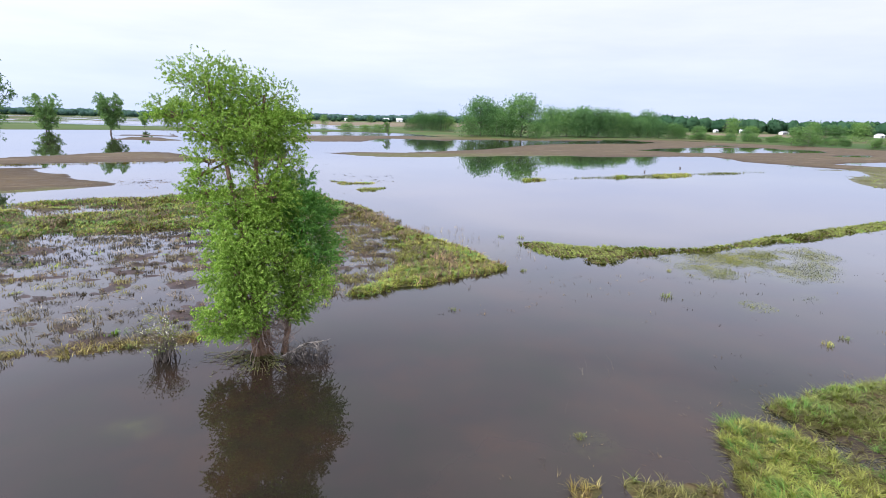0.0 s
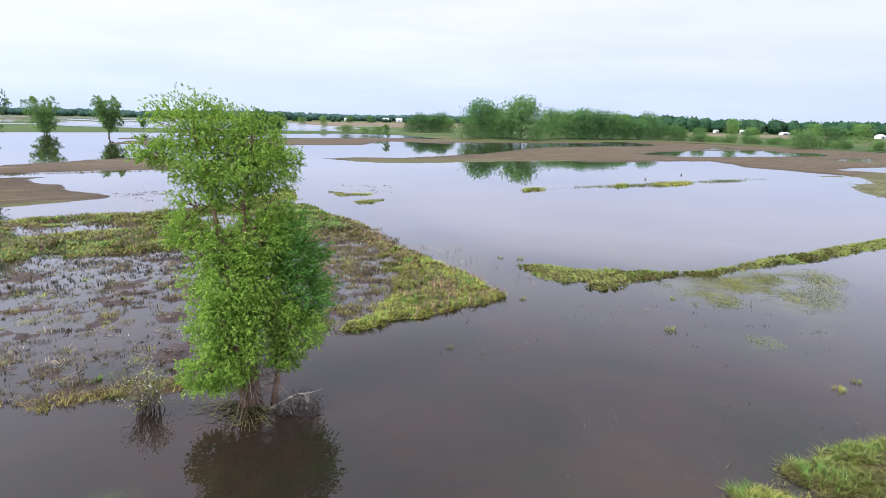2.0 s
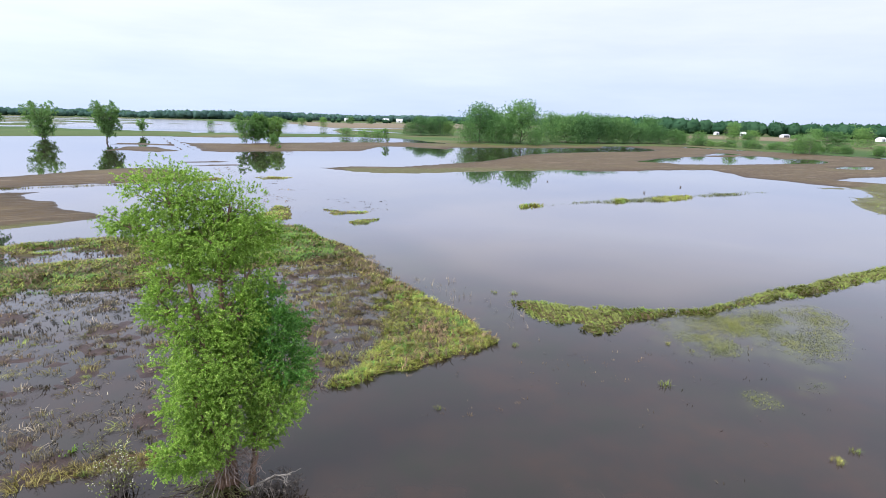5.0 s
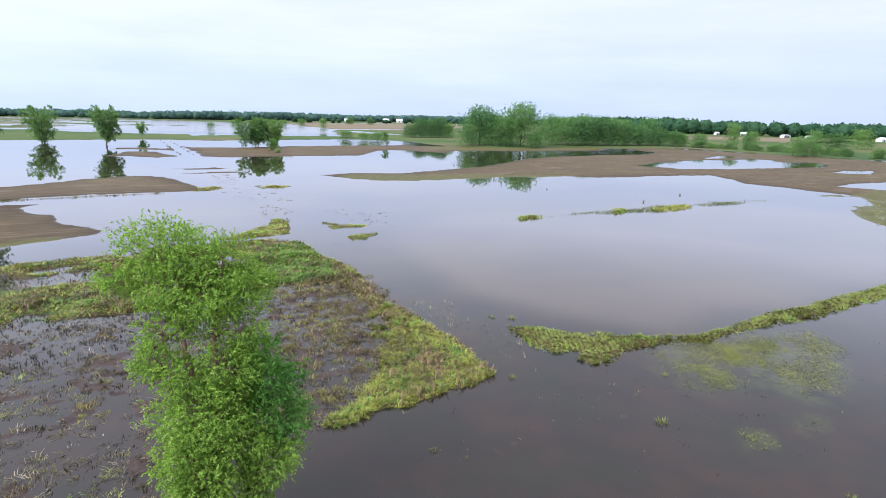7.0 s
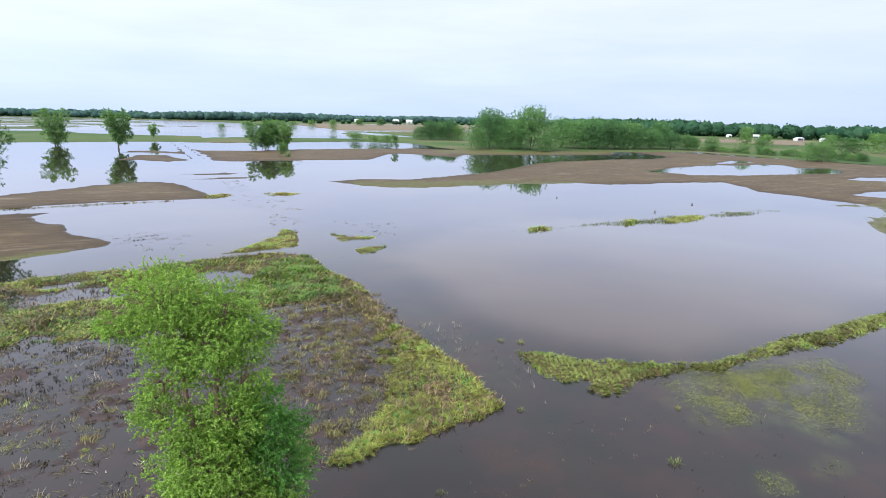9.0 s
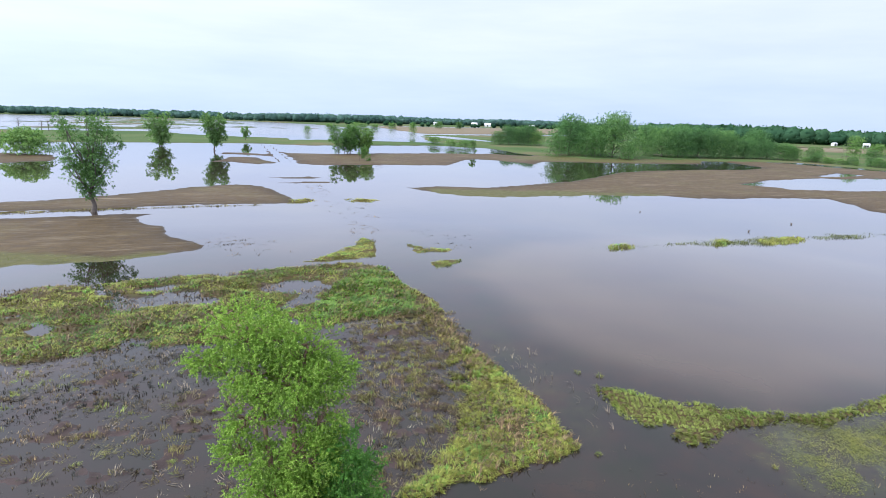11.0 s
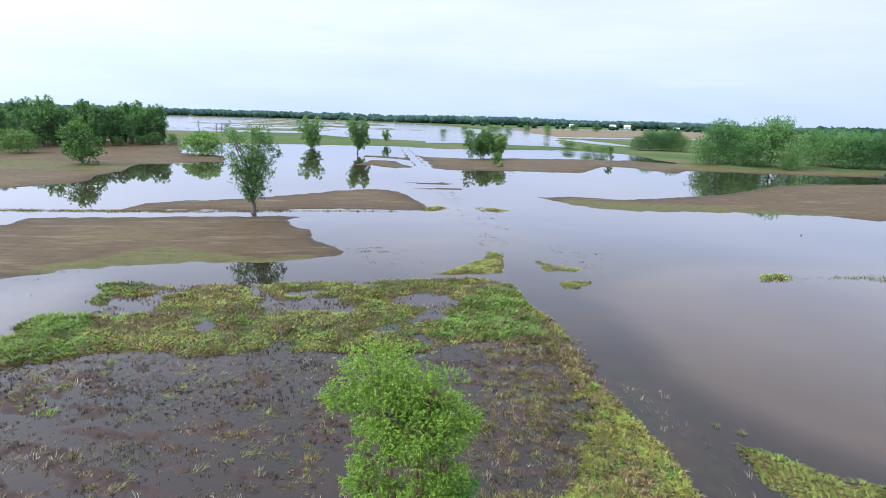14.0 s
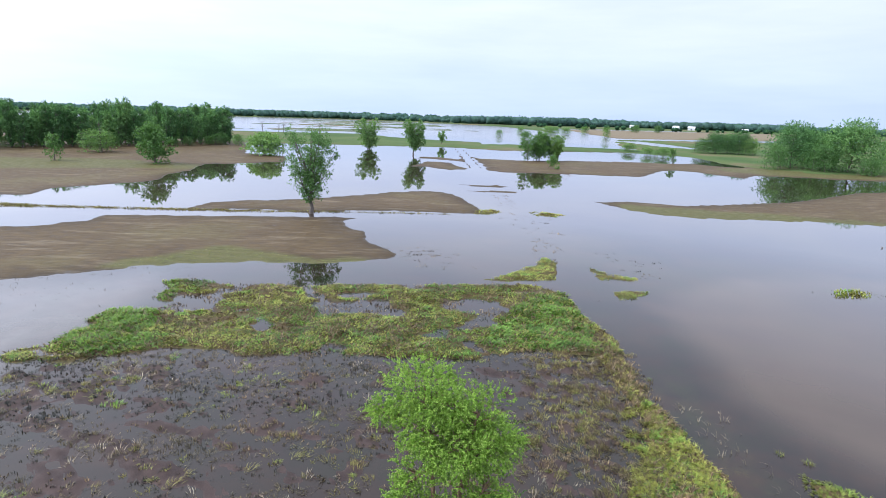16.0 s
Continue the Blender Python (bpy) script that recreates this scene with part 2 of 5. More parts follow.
WOODS = leaf_material("woodland_leaves", ((0.0, (0.06, 0.145, 0.056)), (0.6, (0.118, 0.245, 0.09)), (1.0, (0.185, 0.33, 0.128))), ((0.36, (0.6, 0.66, 0.66)), (0.5, (0.95, 0.98, 0.95)), (0.64, (1.3, 1.26, 1.15))), scale=5.5)
TALL_WOODS = leaf_material("tall_woodland_leaves", ((0.0, (0.075, 0.165, 0.07)), (0.6, (0.145, 0.285, 0.112)), (1.0, (0.215, 0.37, 0.15))), ((0.36, (0.6, 0.66, 0.66)), (0.5, (0.95, 0.98, 0.95)), (0.64, (1.3, 1.26, 1.15))), scale=5.5)
BUSH = leaf_material("bush_leaves", ((0.0, (0.095, 0.2, 0.062)), (0.6, (0.16, 0.3, 0.09)), (1.0, (0.21, 0.35, 0.12))), scale=0.3)
SHRUBS = leaf_material("shrub_leaves", ((0.0, (0.08, 0.175, 0.055)), (0.6, (0.145, 0.28, 0.088)), (1.0, (0.21, 0.35, 0.125))), ((0.36, (0.6, 0.65, 0.6)), (0.5, (0.97, 0.98, 0.95)), (0.64, (1.2, 1.18, 1.1))), scale=5.0)
# distant air haze is put into this leaf colour: bluer and paler than the leaves
HAZY_WOODS = leaf_material("hazy_far_woodland_leaves", ((0.0, (0.095, 0.17, 0.175)), (1.0, (0.115, 0.2, 0.195))), scale=0.02, through_light=0.45, gloss=0.0)
FARM_WOODS = leaf_material("farm_woodland_leaves", ((0.0, (0.04, 0.1, 0.062)), (1.0, (0.075, 0.15, 0.09))), scale=0.05, through_light=0.35, gloss=0.0)
GRASS = leaf_material("matted_grass", ((0.0, (0.088, 0.072, 0.026)), (0.3, (0.172, 0.19, 0.047)), (0.75, (0.208, 0.27, 0.064)), (1.0, (0.36, 0.37, 0.145))),
                      ((0.32, (0.55, 0.42, 0.36)), (0.43, (1.15, 1.02, 0.85)), (0.55, (1.42, 1.38, 1.05)), (0.67, (0.72, 1.28, 0.75))), scale=0.5, through_light=0.25)
BANK = leaf_material("bank_grass", ((0.0, (0.098, 0.084, 0.026)), (0.3, (0.165, 0.188, 0.042)), (0.75, (0.212, 0.266, 0.056)), (1.0, (0.34, 0.355, 0.12))),
                     ((0.3, (0.62, 0.58, 0.5)), (0.43, (1.05, 1.0, 0.85)), (0.6, (1.25, 1.25, 1.0)), (0.7, (0.85, 1.2, 0.8))), scale=0.6, through_light=0.25)
FRESH = leaf_material("fresh_grass", ((0.0, (0.075, 0.155, 0.028)), (0.5, (0.135, 0.265, 0.048)), (1.0, (0.22, 0.34, 0.075))), scale=0.5, through_light=0.3)
SHORE = leaf_material("tan_shore_grass", ((0.0, (0.065, 0.042, 0.017)), (0.35, (0.145, 0.12, 0.04)), (0.75, (0.225, 0.215, 0.06)), (1.0, (0.38, 0.34, 0.14))),
                      ((0.3, (0.62, 0.5, 0.42)), (0.45, (1.0, 0.95, 0.85)), (0.6, (1.05, 1.08, 0.9)), (0.72, (0.55, 0.92, 0.6))), scale=1.1, through_light=0.2)
WATERWEED = leaf_material("waterweed", ((0.0, (0.07, 0.08, 0.02)), (0.6, (0.13, 0.155, 0.036)), (1.0, (0.2, 0.22, 0.06))), scale=0.4, through_light=0.1)
SEDGE = leaf_material("withered_sedge", ((0.0, (0.036, 0.027, 0.018)), (0.45, (0.085, 0.06, 0.034)), (0.8, (0.165, 0.125, 0.072)), (1.0, (0.3, 0.235, 0.15))), scale=0.25, through_light=0.1)
DARK_SEDGE = leaf_material("blackish_sedge", ((0.0, (0.016, 0.017, 0.017)), (0.6, (0.034, 0.034, 0.03)), (1.0, (0.075, 0.066, 0.05))), scale=0.3, through_light=0.05)
STRAW = leaf_material("bleached_straw", ((0.0, (0.14, 0.11, 0.085)), (0.7, (0.27, 0.22, 0.18)), (1.0, (0.46, 0.41, 0.34))), through_light=0.1)
BARK = bark_material("willow_bark", (0.075, 0.045, 0.028), (0.27, 0.18, 0.12))
GREY_BARK = bark_material("grey_bark", (0.06, 0.05, 0.042), (0.2, 0.175, 0.15))
PETAL = plain_material("cream_blossom", (0.5, 0.5, 0.36), (0.75, 0.73, 0.6), 20)
PAINT = plain_material("white_boards", (0.7, 0.7, 0.69), (0.82, 0.82, 0.81), 0.4)
ROOFING = plain_material("pale_roof_sheet", (0.5, 0.52, 0.54), (0.66, 0.67, 0.68), 0.3, 0.5)
DARK_OPENING = plain_material("dark_opening", (0.02, 0.02, 0.025), (0.05, 0.05, 0.055), 1.0, 0.3)


# ---- geometry kit ----
def lattice(ix, iy, seed):
    h = np.sin(ix * 127.1 + iy * 311.7 + seed * 74.7) * 43758.5453
    return h - np.floor(h)


def value_noise(x, y, seed=0):
    ix, iy = np.floor(x), np.floor(y)
    fx, fy = x - ix, y - iy
    fx, fy = fx * fx * (3 - 2 * fx), fy * fy * (3 - 2 * fy)
    a, b = lattice(ix, iy, seed), lattice(ix + 1, iy, seed)
    c, d = lattice(ix, iy + 1, seed), lattice(ix + 1, iy + 1, seed)
    return (a + (b - a) * fx) * (1 - fy) + (c + (d - c) * fx) * fy


def fbm(x, y, size, seed=0, octaves=4):
    """Layered noise from -1 to 1 whose largest forms are about size metres."""
    total, amp, norm = 0.0, 1.0, 0.0
    for k in range(octaves):
        total = total + amp * (2 * value_noise(x / size * 2 ** k + 17 * k, y / size * 2 ** k - 9 * k, seed + k) - 1)
        norm, amp = norm + amp, amp * 0.55
    return total / norm


def inside(x, y, outline):
    """Signed distance to an outline, positive within."""
    px, py = np.array(outline, float).T
    best = np.full(x.shape, 1e9)
    odd = np.zeros(x.shape, bool)
    for i in range(len(px)):
        ax, ay, bx, by = px[i - 1], py[i - 1], px[i], py[i]
        ex, ey = bx - ax, by - ay
        k = np.clip(((x - ax) * ex + (y - ay) * ey) / (ex * ex + ey * ey + 1e-9), 0, 1)
        best = np.minimum(best, (x - ax - k * ex) ** 2 + (y - ay - k * ey) ** 2)
        if ay != by:
            odd ^= ((ay > y) != (by > y)) & (x < ex * (y - ay) / ey + ax)
    return np.where(odd, 1, -1) * np.sqrt(best)


def smooth(v):
    v = np.clip(v, 0, 1)
    return v * v * (3 - 2 * v)


def fall(x, y):
    """How far the land has dropped beyond the far woods."""
    return -0.022 * np.maximum(0, np.hypot(x, y) - 1300)


def mesh_of(name, verts, quads, material, shade=True):
    me = bpy.data.meshes.new(name)
    verts, quads = np.asarray(verts, np.float32), np.asarray(quads, np.int32)
    me.vertices.add(len(verts))
    me.vertices.foreach_set("co", verts.ravel())
    me.loops.add(quads.size)
    me.loops.foreach_set("vertex_index", quads.ravel())
    me.polygons.add(len(quads))
    me.polygons.foreach_set("loop_start", np.arange(0, quads.size, 4, dtype=np.int32))
    me.update(calc_edges=True)
    me.validate()
    me.polygons.foreach_set("use_smooth", np.full(len(quads), shade))
    me.materials.append(material)
    return me


class Geo:
    """Quads gathered for one mesh."""

    def __init__(self):
        self.v, self.f, self.n = [], [], 0

    def push(self, verts, quads):
        self.v.append(np.asarray(verts, float).reshape(-1, 3))
        self.f.append(np.asarray(quads, int).reshape(-1, 4) + self.n)
        self.n += len(self.v[-1])

    def tube(self, pts, radii, sides=7):
        pts, radii = np.array(pts, float), np.array(radii, float)
        k = len(pts)
        tan = np.gradient(pts, axis=0)
        tan /= np.linalg.norm(tan, axis=1)[:, None] + 1e-9
        ref = np.where(np.abs(tan[:, 2:]) > 0.9, [[1.0, 0, 0]], [[0, 0, 1.0]])
        u = np.cross(tan, ref)
        u /= np.linalg.norm(u, axis=1)[:, None] + 1e-9
        w = np.cross(tan, u)
        a = np.arange(sides) * 2 * np.pi / sides
        ring = pts[:, None] + radii[:, None, None] * (np.cos(a)[None, :, None] * u[:, None] + np.sin(a)[None, :, None] * w[:, None])
        i, j = np.meshgrid(np.arange(k - 1), np.arange(sides), indexing="ij")
        n = (j + 1) % sides
        self.push(ring, np.stack([i * sides + j, i * sides + n, (i + 1) * sides + n, (i + 1) * sides + j], -1))

    def leaves(self, at, along, normal, length, width):
        """Pointed leaves: rows of places, directions and facing."""
        along = along / (np.linalg.norm(along, axis=1)[:, None] + 1e-9)
        side = np.cross(along, normal)
        side /= np.linalg.norm(side, axis=1)[:, None] + 1e-9
        length, width = np.broadcast_to(length, len(at))[:, None], np.broadcast_to(width, len(at))[:, None]
        sag = np.cross(side, along) * length * 0.12
        q = np.stack([at, at + along * length * 0.45 + side * width / 2 + sag, at + along * length, at + along * length * 0.45 - side * width / 2 + sag], 1)
        self.push(q, np.arange(len(at) * 4).reshape(-1, 4))

    def blades(self, at, lean, height, width):
        """Bent grass blades: foot, horizontal lean of the tip, height, width."""
        n = len(at)
        height, width = np.broadcast_to(height, n)[:, None], np.broadcast_to(width, n)[:, None]
        side = np.stack([-lean[:, 1], lean[:, 0], np.zeros(n)], 1)
        side /= np.linalg.norm(side, axis=1)[:, None] + 1e-6
        up = np.array([[0, 0, 1.0]])
        l3 = np.concatenate([lean, np.zeros((n, 1))], 1)
        mid = at + l3 * 0.35 + up * height * 0.75
        tip = at + l3 + up * height
        q = np.stack([at - side * width / 2, at + side * width / 2, mid - side * width * 0.4, mid + side * width * 0.4, tip - side * width * 0.08, tip + side * width * 0.08], 1)
        b = np.arange(n)[:, None] * 6
        self.push(q, np.concatenate([b + [[0, 1, 3, 2]], b + [[2, 3, 5, 4]]], 0))

    def box(self, x0, y0, z0, x1, y1, z1):
        v = [(x, y, z) for z in (z0, z1) for x, y in ((x0, y0), (x1, y0), (x1, y1), (x0, y1))]
        self.push(v, [(3, 2, 1, 0), (4, 5, 6, 7), (0, 1, 5, 4), (1, 2, 6, 5), (2, 3, 7, 6), (3, 0, 4, 7)])

    def mesh(self, name, material, shade=True):
        return mesh_of(name, np.concatenate(self.v), np.concatenate(self.f), material, shade)


def part(name, geo, material, parent, label="", shade=True):
    ob = new(name, geo.mesh(name, material, shade))
    ob.parent = parent
    return tagged(ob, label)


def thing(name, x, y, z, label, category, group="", turn=0.0, size=1.0):
    ob = new(name)
    ob.matrix_basis = pose(x, y, z, 0, 0, turn) @ Matrix.Scale(size, 4)
    return tagged(ob, label, category, group)


rng = np.random.default_rng(7)


# ---- the lie of the land ----
# Each shoal, bank or field: outline, height over the water, width of its edge, raggedness, cover.
# covers: mud, peat (black marsh), grass, field, tilled, olive (short wet weed)
LAND = []


def land(kind, height, edge, ragged, outline):
    LAND.append((kind, height, edge, ragged, outline))


land("grass", 0.22, 1.2, 1.0, [(-51.3, 41.4), (-53.5, 39.7), (-50.2, 38.6), (-49.4, 34.5), (-48.8, 30), (-46.3, 26), (-47, 21), (-42.4, 23.6), (-40.4, 26.1), (-36.3, 29.8), (-30, 33),
                               (-23.9, 37), (-16, 40.9), (-12.7, 45.6), (-6.3, 47.3), (-8.1, 51.4), (-13, 56.4), (-15.5, 61), (-19.6, 61.7), (-32.1, 53), (-41.5, 46.3)])
land("grass", 0.24, 1.2, 0.9, [(-14.1, 59), (-6.6, 47.9), (-3, 41.4), (1.2, 35.2), (3.1, 31.8), (3.7, 30.4), (0.7, 27.5), (-1.5, 26.3), (-2.9, 25.5), (-5.4, 24.1), (-4.3, 25.9),
                               (-3.3, 29.2), (-2.5, 32.9), (-3.5, 38.1), (-8.2, 46.2), (-12.7, 52.6)])
land("peat", 0.0, 2.5, 1.5, [(-44.9, 21.5), (-40.2, 26), (-36.1, 29.7), (-23.7, 36.8), (-16, 40.9), (-12.7, 45.6), (-6.3, 47.3), (-3.5, 41), (-1.9, 34.7), (-3.2, 27.5), (-6.2, 22.5), (-6.8, 18.3),
                             (-8.8, 19.6), (-10.6, 18.4), (-12.8, 16.4), (-16, 16.5), (-30, 4), (-60, 5), (-50, 20)])
land("grass", 0.22, 0.6, 0.3, [(4.9, 37.6), (6.5, 37.6), (8.6, 36.8), (10.7, 36.6), (13.3, 36.5), (15.9, 36.8), (17.2, 36.9), (18.4, 37.5), (20, 38.4), (22.2, 39.8), (24.8, 42), (28.5, 43.6), (33.8, 46.9), (39.1, 49.9), (52.1, 57.3), (47.3, 51.9), (36.6, 46.5), (31.3, 43.4), (27.2, 40.9), (24.1, 39.7), (21.5, 38.4), (19.5, 37.4), (17.4, 36), (16, 36.2), (13.9, 35.3), (12.3, 34.7), (10.9, 33.4), (10.2, 32.4), (9.3, 32.1), (8.6, 32.8), (9, 33.9), (7.1, 33.7), (6.2, 34.3), (5.7, 35.7)])
land("grass", 0.2, 0.9, 0.5, [(7.8, 14), (8.8, 14.4), (9.6, 14.2), (10.6, 12.6), (12.2, 10.4), (12, 4), (7.2, 6), (6.9, 10.4), (7.3, 12)])
land("grass", 0.24, 0.9, 0.5, [(9.6, 15.1), (12.3, 16.3), (15.2, 17.2), (24, 20), (26, 4), (13.5, 4), (13.4, 11), (11.6, 13.4)])
land("peat", 0.03, 2.0, 0.8, [(8.5, 14), (11, 15.6), (16, 15), (22, 6), (22, -30), (-5, -30), (1, 4), (4.5, 9.6), (7, 11)])
land("grass", 0.1, 0.7, 0.4, [(4.5, 11.5), (5.6, 11.5), (7.1, 11.5), (6.9, 10.4), (4.6, 10.2)])
land("grass", 0.1, 0.5, 0.3, [(3.0, 11.1), (3.7, 11.4), (4, 11.1), (3.8, 10.4), (2.9, 10.4)])
land("grass", 0.14, 0.8, 0.6, [(-26.2, 59.2), (-23.5, 64.3), (-22.6, 69.6), (-23.2, 75.4), (-20.3, 72.8), (-17.5, 65), (-22.2, 61.2)])
land("grass", 0.10, 0.9, 0.6, [(-17.4, 74.3), (-13.2, 71.7), (-9.3, 72.1), (-10.1, 69.7), (-13.6, 68)])
land("grass", 0.10, 0.8, 0.5, [(-11.3, 64.6), (-7.9, 67.4), (-7.4, 66.6), (-9.2, 61.6), (-10.4, 62.3)])
land("grass", 0.12, 0.9, 0.8, [(-15.5, 16.4), (-12.8, 16.6), (-11.4, 17.8), (-9.0, 18.6), (-8.6, 19.6), (-10.8, 19.4), (-12.6, 18.2), (-14.2, 17.4), (-16.5, 17.6)])
land("grass", 0.06, 1.0, 0.3, [(-7.4, 17.2), (-6.4, 16.9), (-5.5, 17.4), (-5.4, 18.4), (-6.4, 18.9), (-7.4, 18.4)])
# mud bars, green levees and fields beyond the near meadow
land("mud", 0.13, 2.5, 1.0, [(-99.6, 31.7), (-96, 43.1), (-93.2, 46.3), (-92.7, 50), (-91.1, 52.5), (-93.5, 56.1), (-93.5, 57.5), (-85.9, 63.6), (-78.4, 69.1), (-70.3, 74.3), (-62.4, 80), (-58.6, 82.4), (-57.7, 79.8), (-58.3, 76.8), (-54.8, 73.7), (-50.9, 73), (-46.7, 69), (-41.6, 66.4), (-38.3, 64.3), (-38, 61.7), (-40.5, 57.9), (-44.2, 54), (-49.1, 51.4), (-54, 48.8), (-57.5, 45.9), (-59.4, 43.6), (-60.7, 39), (-63.3, 34.5), (-65.9, 30.4), (-70.3, 23)])
land("olive", 0.05, 3.0, 2.0, [(-63.6, 39.4), (-62.7, 44.4), (-61.8, 49.1), (-59.3, 53.2), (-53.5, 54.6), (-46, 55.9), (-41, 58.6), (-44.1, 53.8), (-53.6, 48.5), (-59, 43.3)])
land("mud", 0.15, 2.2, 0.8, [(-89.4, 69.5), (-91, 75.7), (-89.2, 80.9), (-83.9, 86.4), (-77.4, 98.1), (-74.8, 104.8), (-72.1, 112), (-67, 119.1), (-60.6, 118.7), (-56.3, 115.6), (-51.3, 109.6), (-47.1, 105.8), (-44.5, 102.9), (-43.2, 97.7), (-45.7, 95.7), (-51.6, 93.1), (-57.2, 90.1), (-62.4, 86.5), (-66.4, 83.2), (-67.8, 78.4), (-73.8, 77.9), (-82.3, 72.4), (-86, 69.3)])
land("grass", 0.16, 1.2, 0.8, [(-45.8, 101.8), (-44, 105), (-40.5, 103), (-41.3, 98.6), (-43.8, 96.5)])
land("grass", 0.12, 0.8, 0.5, [(-137.1, 42.9), (-118.1, 52.5), (-108.1, 56.9), (-99.4, 61.9), (-91.1, 67.3), (-82.3, 72.4), (-73.6, 77.7), (-65.4, 83.7), (-56.8, 89.6), (-47.7, 94.8), (-47.3, 94.1), (-56.2, 88.6), (-64.5, 82.6), (-72.4, 76.5), (-80.7, 71.1), (-88.9, 65.8), (-97.3, 60.7), (-105.5, 55.6), (-113.2, 50.4), (-131.4, 41.1)])
land("mud", 0.07, 1.4, 1.0, [(-68.7, 132.7), (-62.8, 136.9), (-58.9, 140.8), (-54.7, 140.3), (-52.9, 137.2), (-60.5, 132)])
land("mud", 0.07, 1.4, 1.0, [(-59.9, 124.7), (-55.3, 129.4), (-49.6, 133.3), (-48, 128.6), (-56.4, 123.2)])
land("mud", 0.12, 2.5, 1.2, [(-102.4, 160.5), (-104.5, 173.4), (-108.3, 185.2), (-98.4, 188.6), (-88, 176.3), (-81.3, 171.3), (-84.7, 162.7), (-96.3, 165.6)])
land("mud", 0.1, 2.0, 1.2, [(-118.6, 193.3), (-121, 202.2), (-114.2, 206.6), (-104.9, 204.9), (-116.3, 226.9), (-109, 217.9), (-98.7, 200.7), (-94.8, 192.8), (-99.4, 194.2), (-111.3, 194.4)])
land("mud", 0.14, 3.0, 1.5, [(-108, 221), (-99, 214.5), (-84, 219), (-70, 234), (-50, 250), (-34, 258), (-22, 266), (-10, 262), (5, 269), (41, 279), (78, 294), (68, 254), (36, 239), (4.6, 228), (1.2, 226), (-1.5, 212), (-13, 220), (-24, 225), (-28, 216), (-28.5, 202), (-31, 190), (-38, 187), (-53, 179), (-61, 175.5), (-69, 168.6), (-76.5, 171), (-87, 189), (-98, 206)])
land("olive", 0.1, 5.0, 4.0, [(-12, 246), (5, 262), (41, 272), (74, 284), (66, 262), (36, 247), (5, 236), (-8, 238)])
land("mud", 0.14, 2.5, 1.4, [(-31, 127.6), (-26.2, 133.5), (-19.9, 136.2), (-13.2, 137.7), (-5.3, 145), (3.6, 154.7), (10.3, 164.9), (18.3, 180.7), (25.7, 196.7), (38, 211.1), (60.5, 227.2), (77.3, 236), (89.3, 250.5), (77.9, 294.1), (114.1, 288.7), (133.1, 269.5), (149.7, 252.9), (164.4, 238.1), (171, 226), (191.8, 195.1), (105.2, 106.1), (82.6, 107.9), (80.1, 114.7), (78.1, 116.8), (75.9, 118.9), (73.4, 124.6), (69.4, 128.6), (66.9, 131.2), (69.4, 141.8), (68.6, 149.2), (50.1, 142.7), (36.9, 136.2), (25.4, 138.6), (13.9, 133.7), (3.2, 128.1), (-4.3, 123.3), (-13.7, 119.4), (-21.3, 121.9), (-28.4, 125.9)])
land("olive", 0.05, 2.5, 2.0, [(-25.2, 128.9), (-20, 128.8), (-12.4, 130.4), (-4.6, 131), (3.3, 135), (14.3, 137.4), (28.5, 140.5), (27.8, 136.7), (13.8, 132.5), (-4.2, 122.3), (-13.5, 118.5), (-21.1, 120.9)])
land("olive", 0.03, 4.0, 3.0, [(72.9, 116.7), (77.5, 115.9), (83.9, 115.4), (93.8, 122.9), (127.2, 128.7), (78.2, 78.5), (61.5, 79.8), (61.4, 82.1), (61.1, 85.1), (63.2, 90), (66.7, 95.7), (71.7, 101), (76.2, 104.2), (77.9, 109.9), (71.2, 109.5)])
land("grass", 0.08, 1.2, 0.8, [(-37.6, 107), (-35.3, 109.7), (-29.4, 107.5), (-30.6, 104.3), (-34, 103)])
land("mud", 0.2, 3.0, 1.5, [(-129.8, 37.2), (-129, 48.2), (-126.4, 56), (-123.5, 59.5), (-125.8, 62.6), (-128.3, 68.1), (-126.8, 73.2), (-125.6, 79.4), (-124.4, 84.8), (-126.2, 90.4), (-133.2, 96.9), (-138.2, 107.4), (-145.9, 115.1), (-149.1, 121.7), (-143.8, 130.4), (-139.1, 143), (-143.8, 152.1), (-155.1, 160.4), (-163.8, 161.7), (-174.9, 160.5), (-190, 175), (-225, 205), (-420, 240), (-900, 200), (-900, -300), (-160, -200), (-140, -20)])
land("olive", 0.2, 5.0, 3.0, [(-207.7, 76.1), (-204.4, 88.9), (-197, 94.9), (-186.4, 104.4), (-175.9, 110.9), (-163.8, 110.6), (-149.9, 118.2), (-143.2, 110.8), (-153.7, 97.3), (-169.9, 82.2), (-183.5, 67.5)])
land("field", 0.4, 6.0, 2.0, [(-225, 205), (-193, 229), (-176, 242), (-160, 253), (-141, 267), (-131, 267), (-114, 270), (-92, 290), (-62, 314), (-43, 314), (-24, 312), (-22, 318), (-60, 345), (-93, 334), (-115, 329), (-150, 327), (-180, 320), (-215, 322), (-255, 342), (-285, 313), (-325, 285), (-700, 190), (-700, 130), (-320, 174)])
land("field", 0.5, 10.0, 6.0, [(-15, 285), (-22, 300), (-72, 362), (-100, 481), (-300, 715), (-400, 752), (-506, 738), (-600, 715), (-690, 636), (-1000, 370), (-1700, 60), (-3000, 0), (-3000, 3500), (3500, 3500), (3500, 100), (600, 60), (260, 110), (190, 228),
                               (152, 256), (122, 300), (52, 272), (24, 256), (4, 262)])
land("tilled", 0.9, 40.0, 6.0, [(-213.7, 724.8), (4.8, 962), (60, 940), (70, 760), (10, 640), (-106, 519.1)])
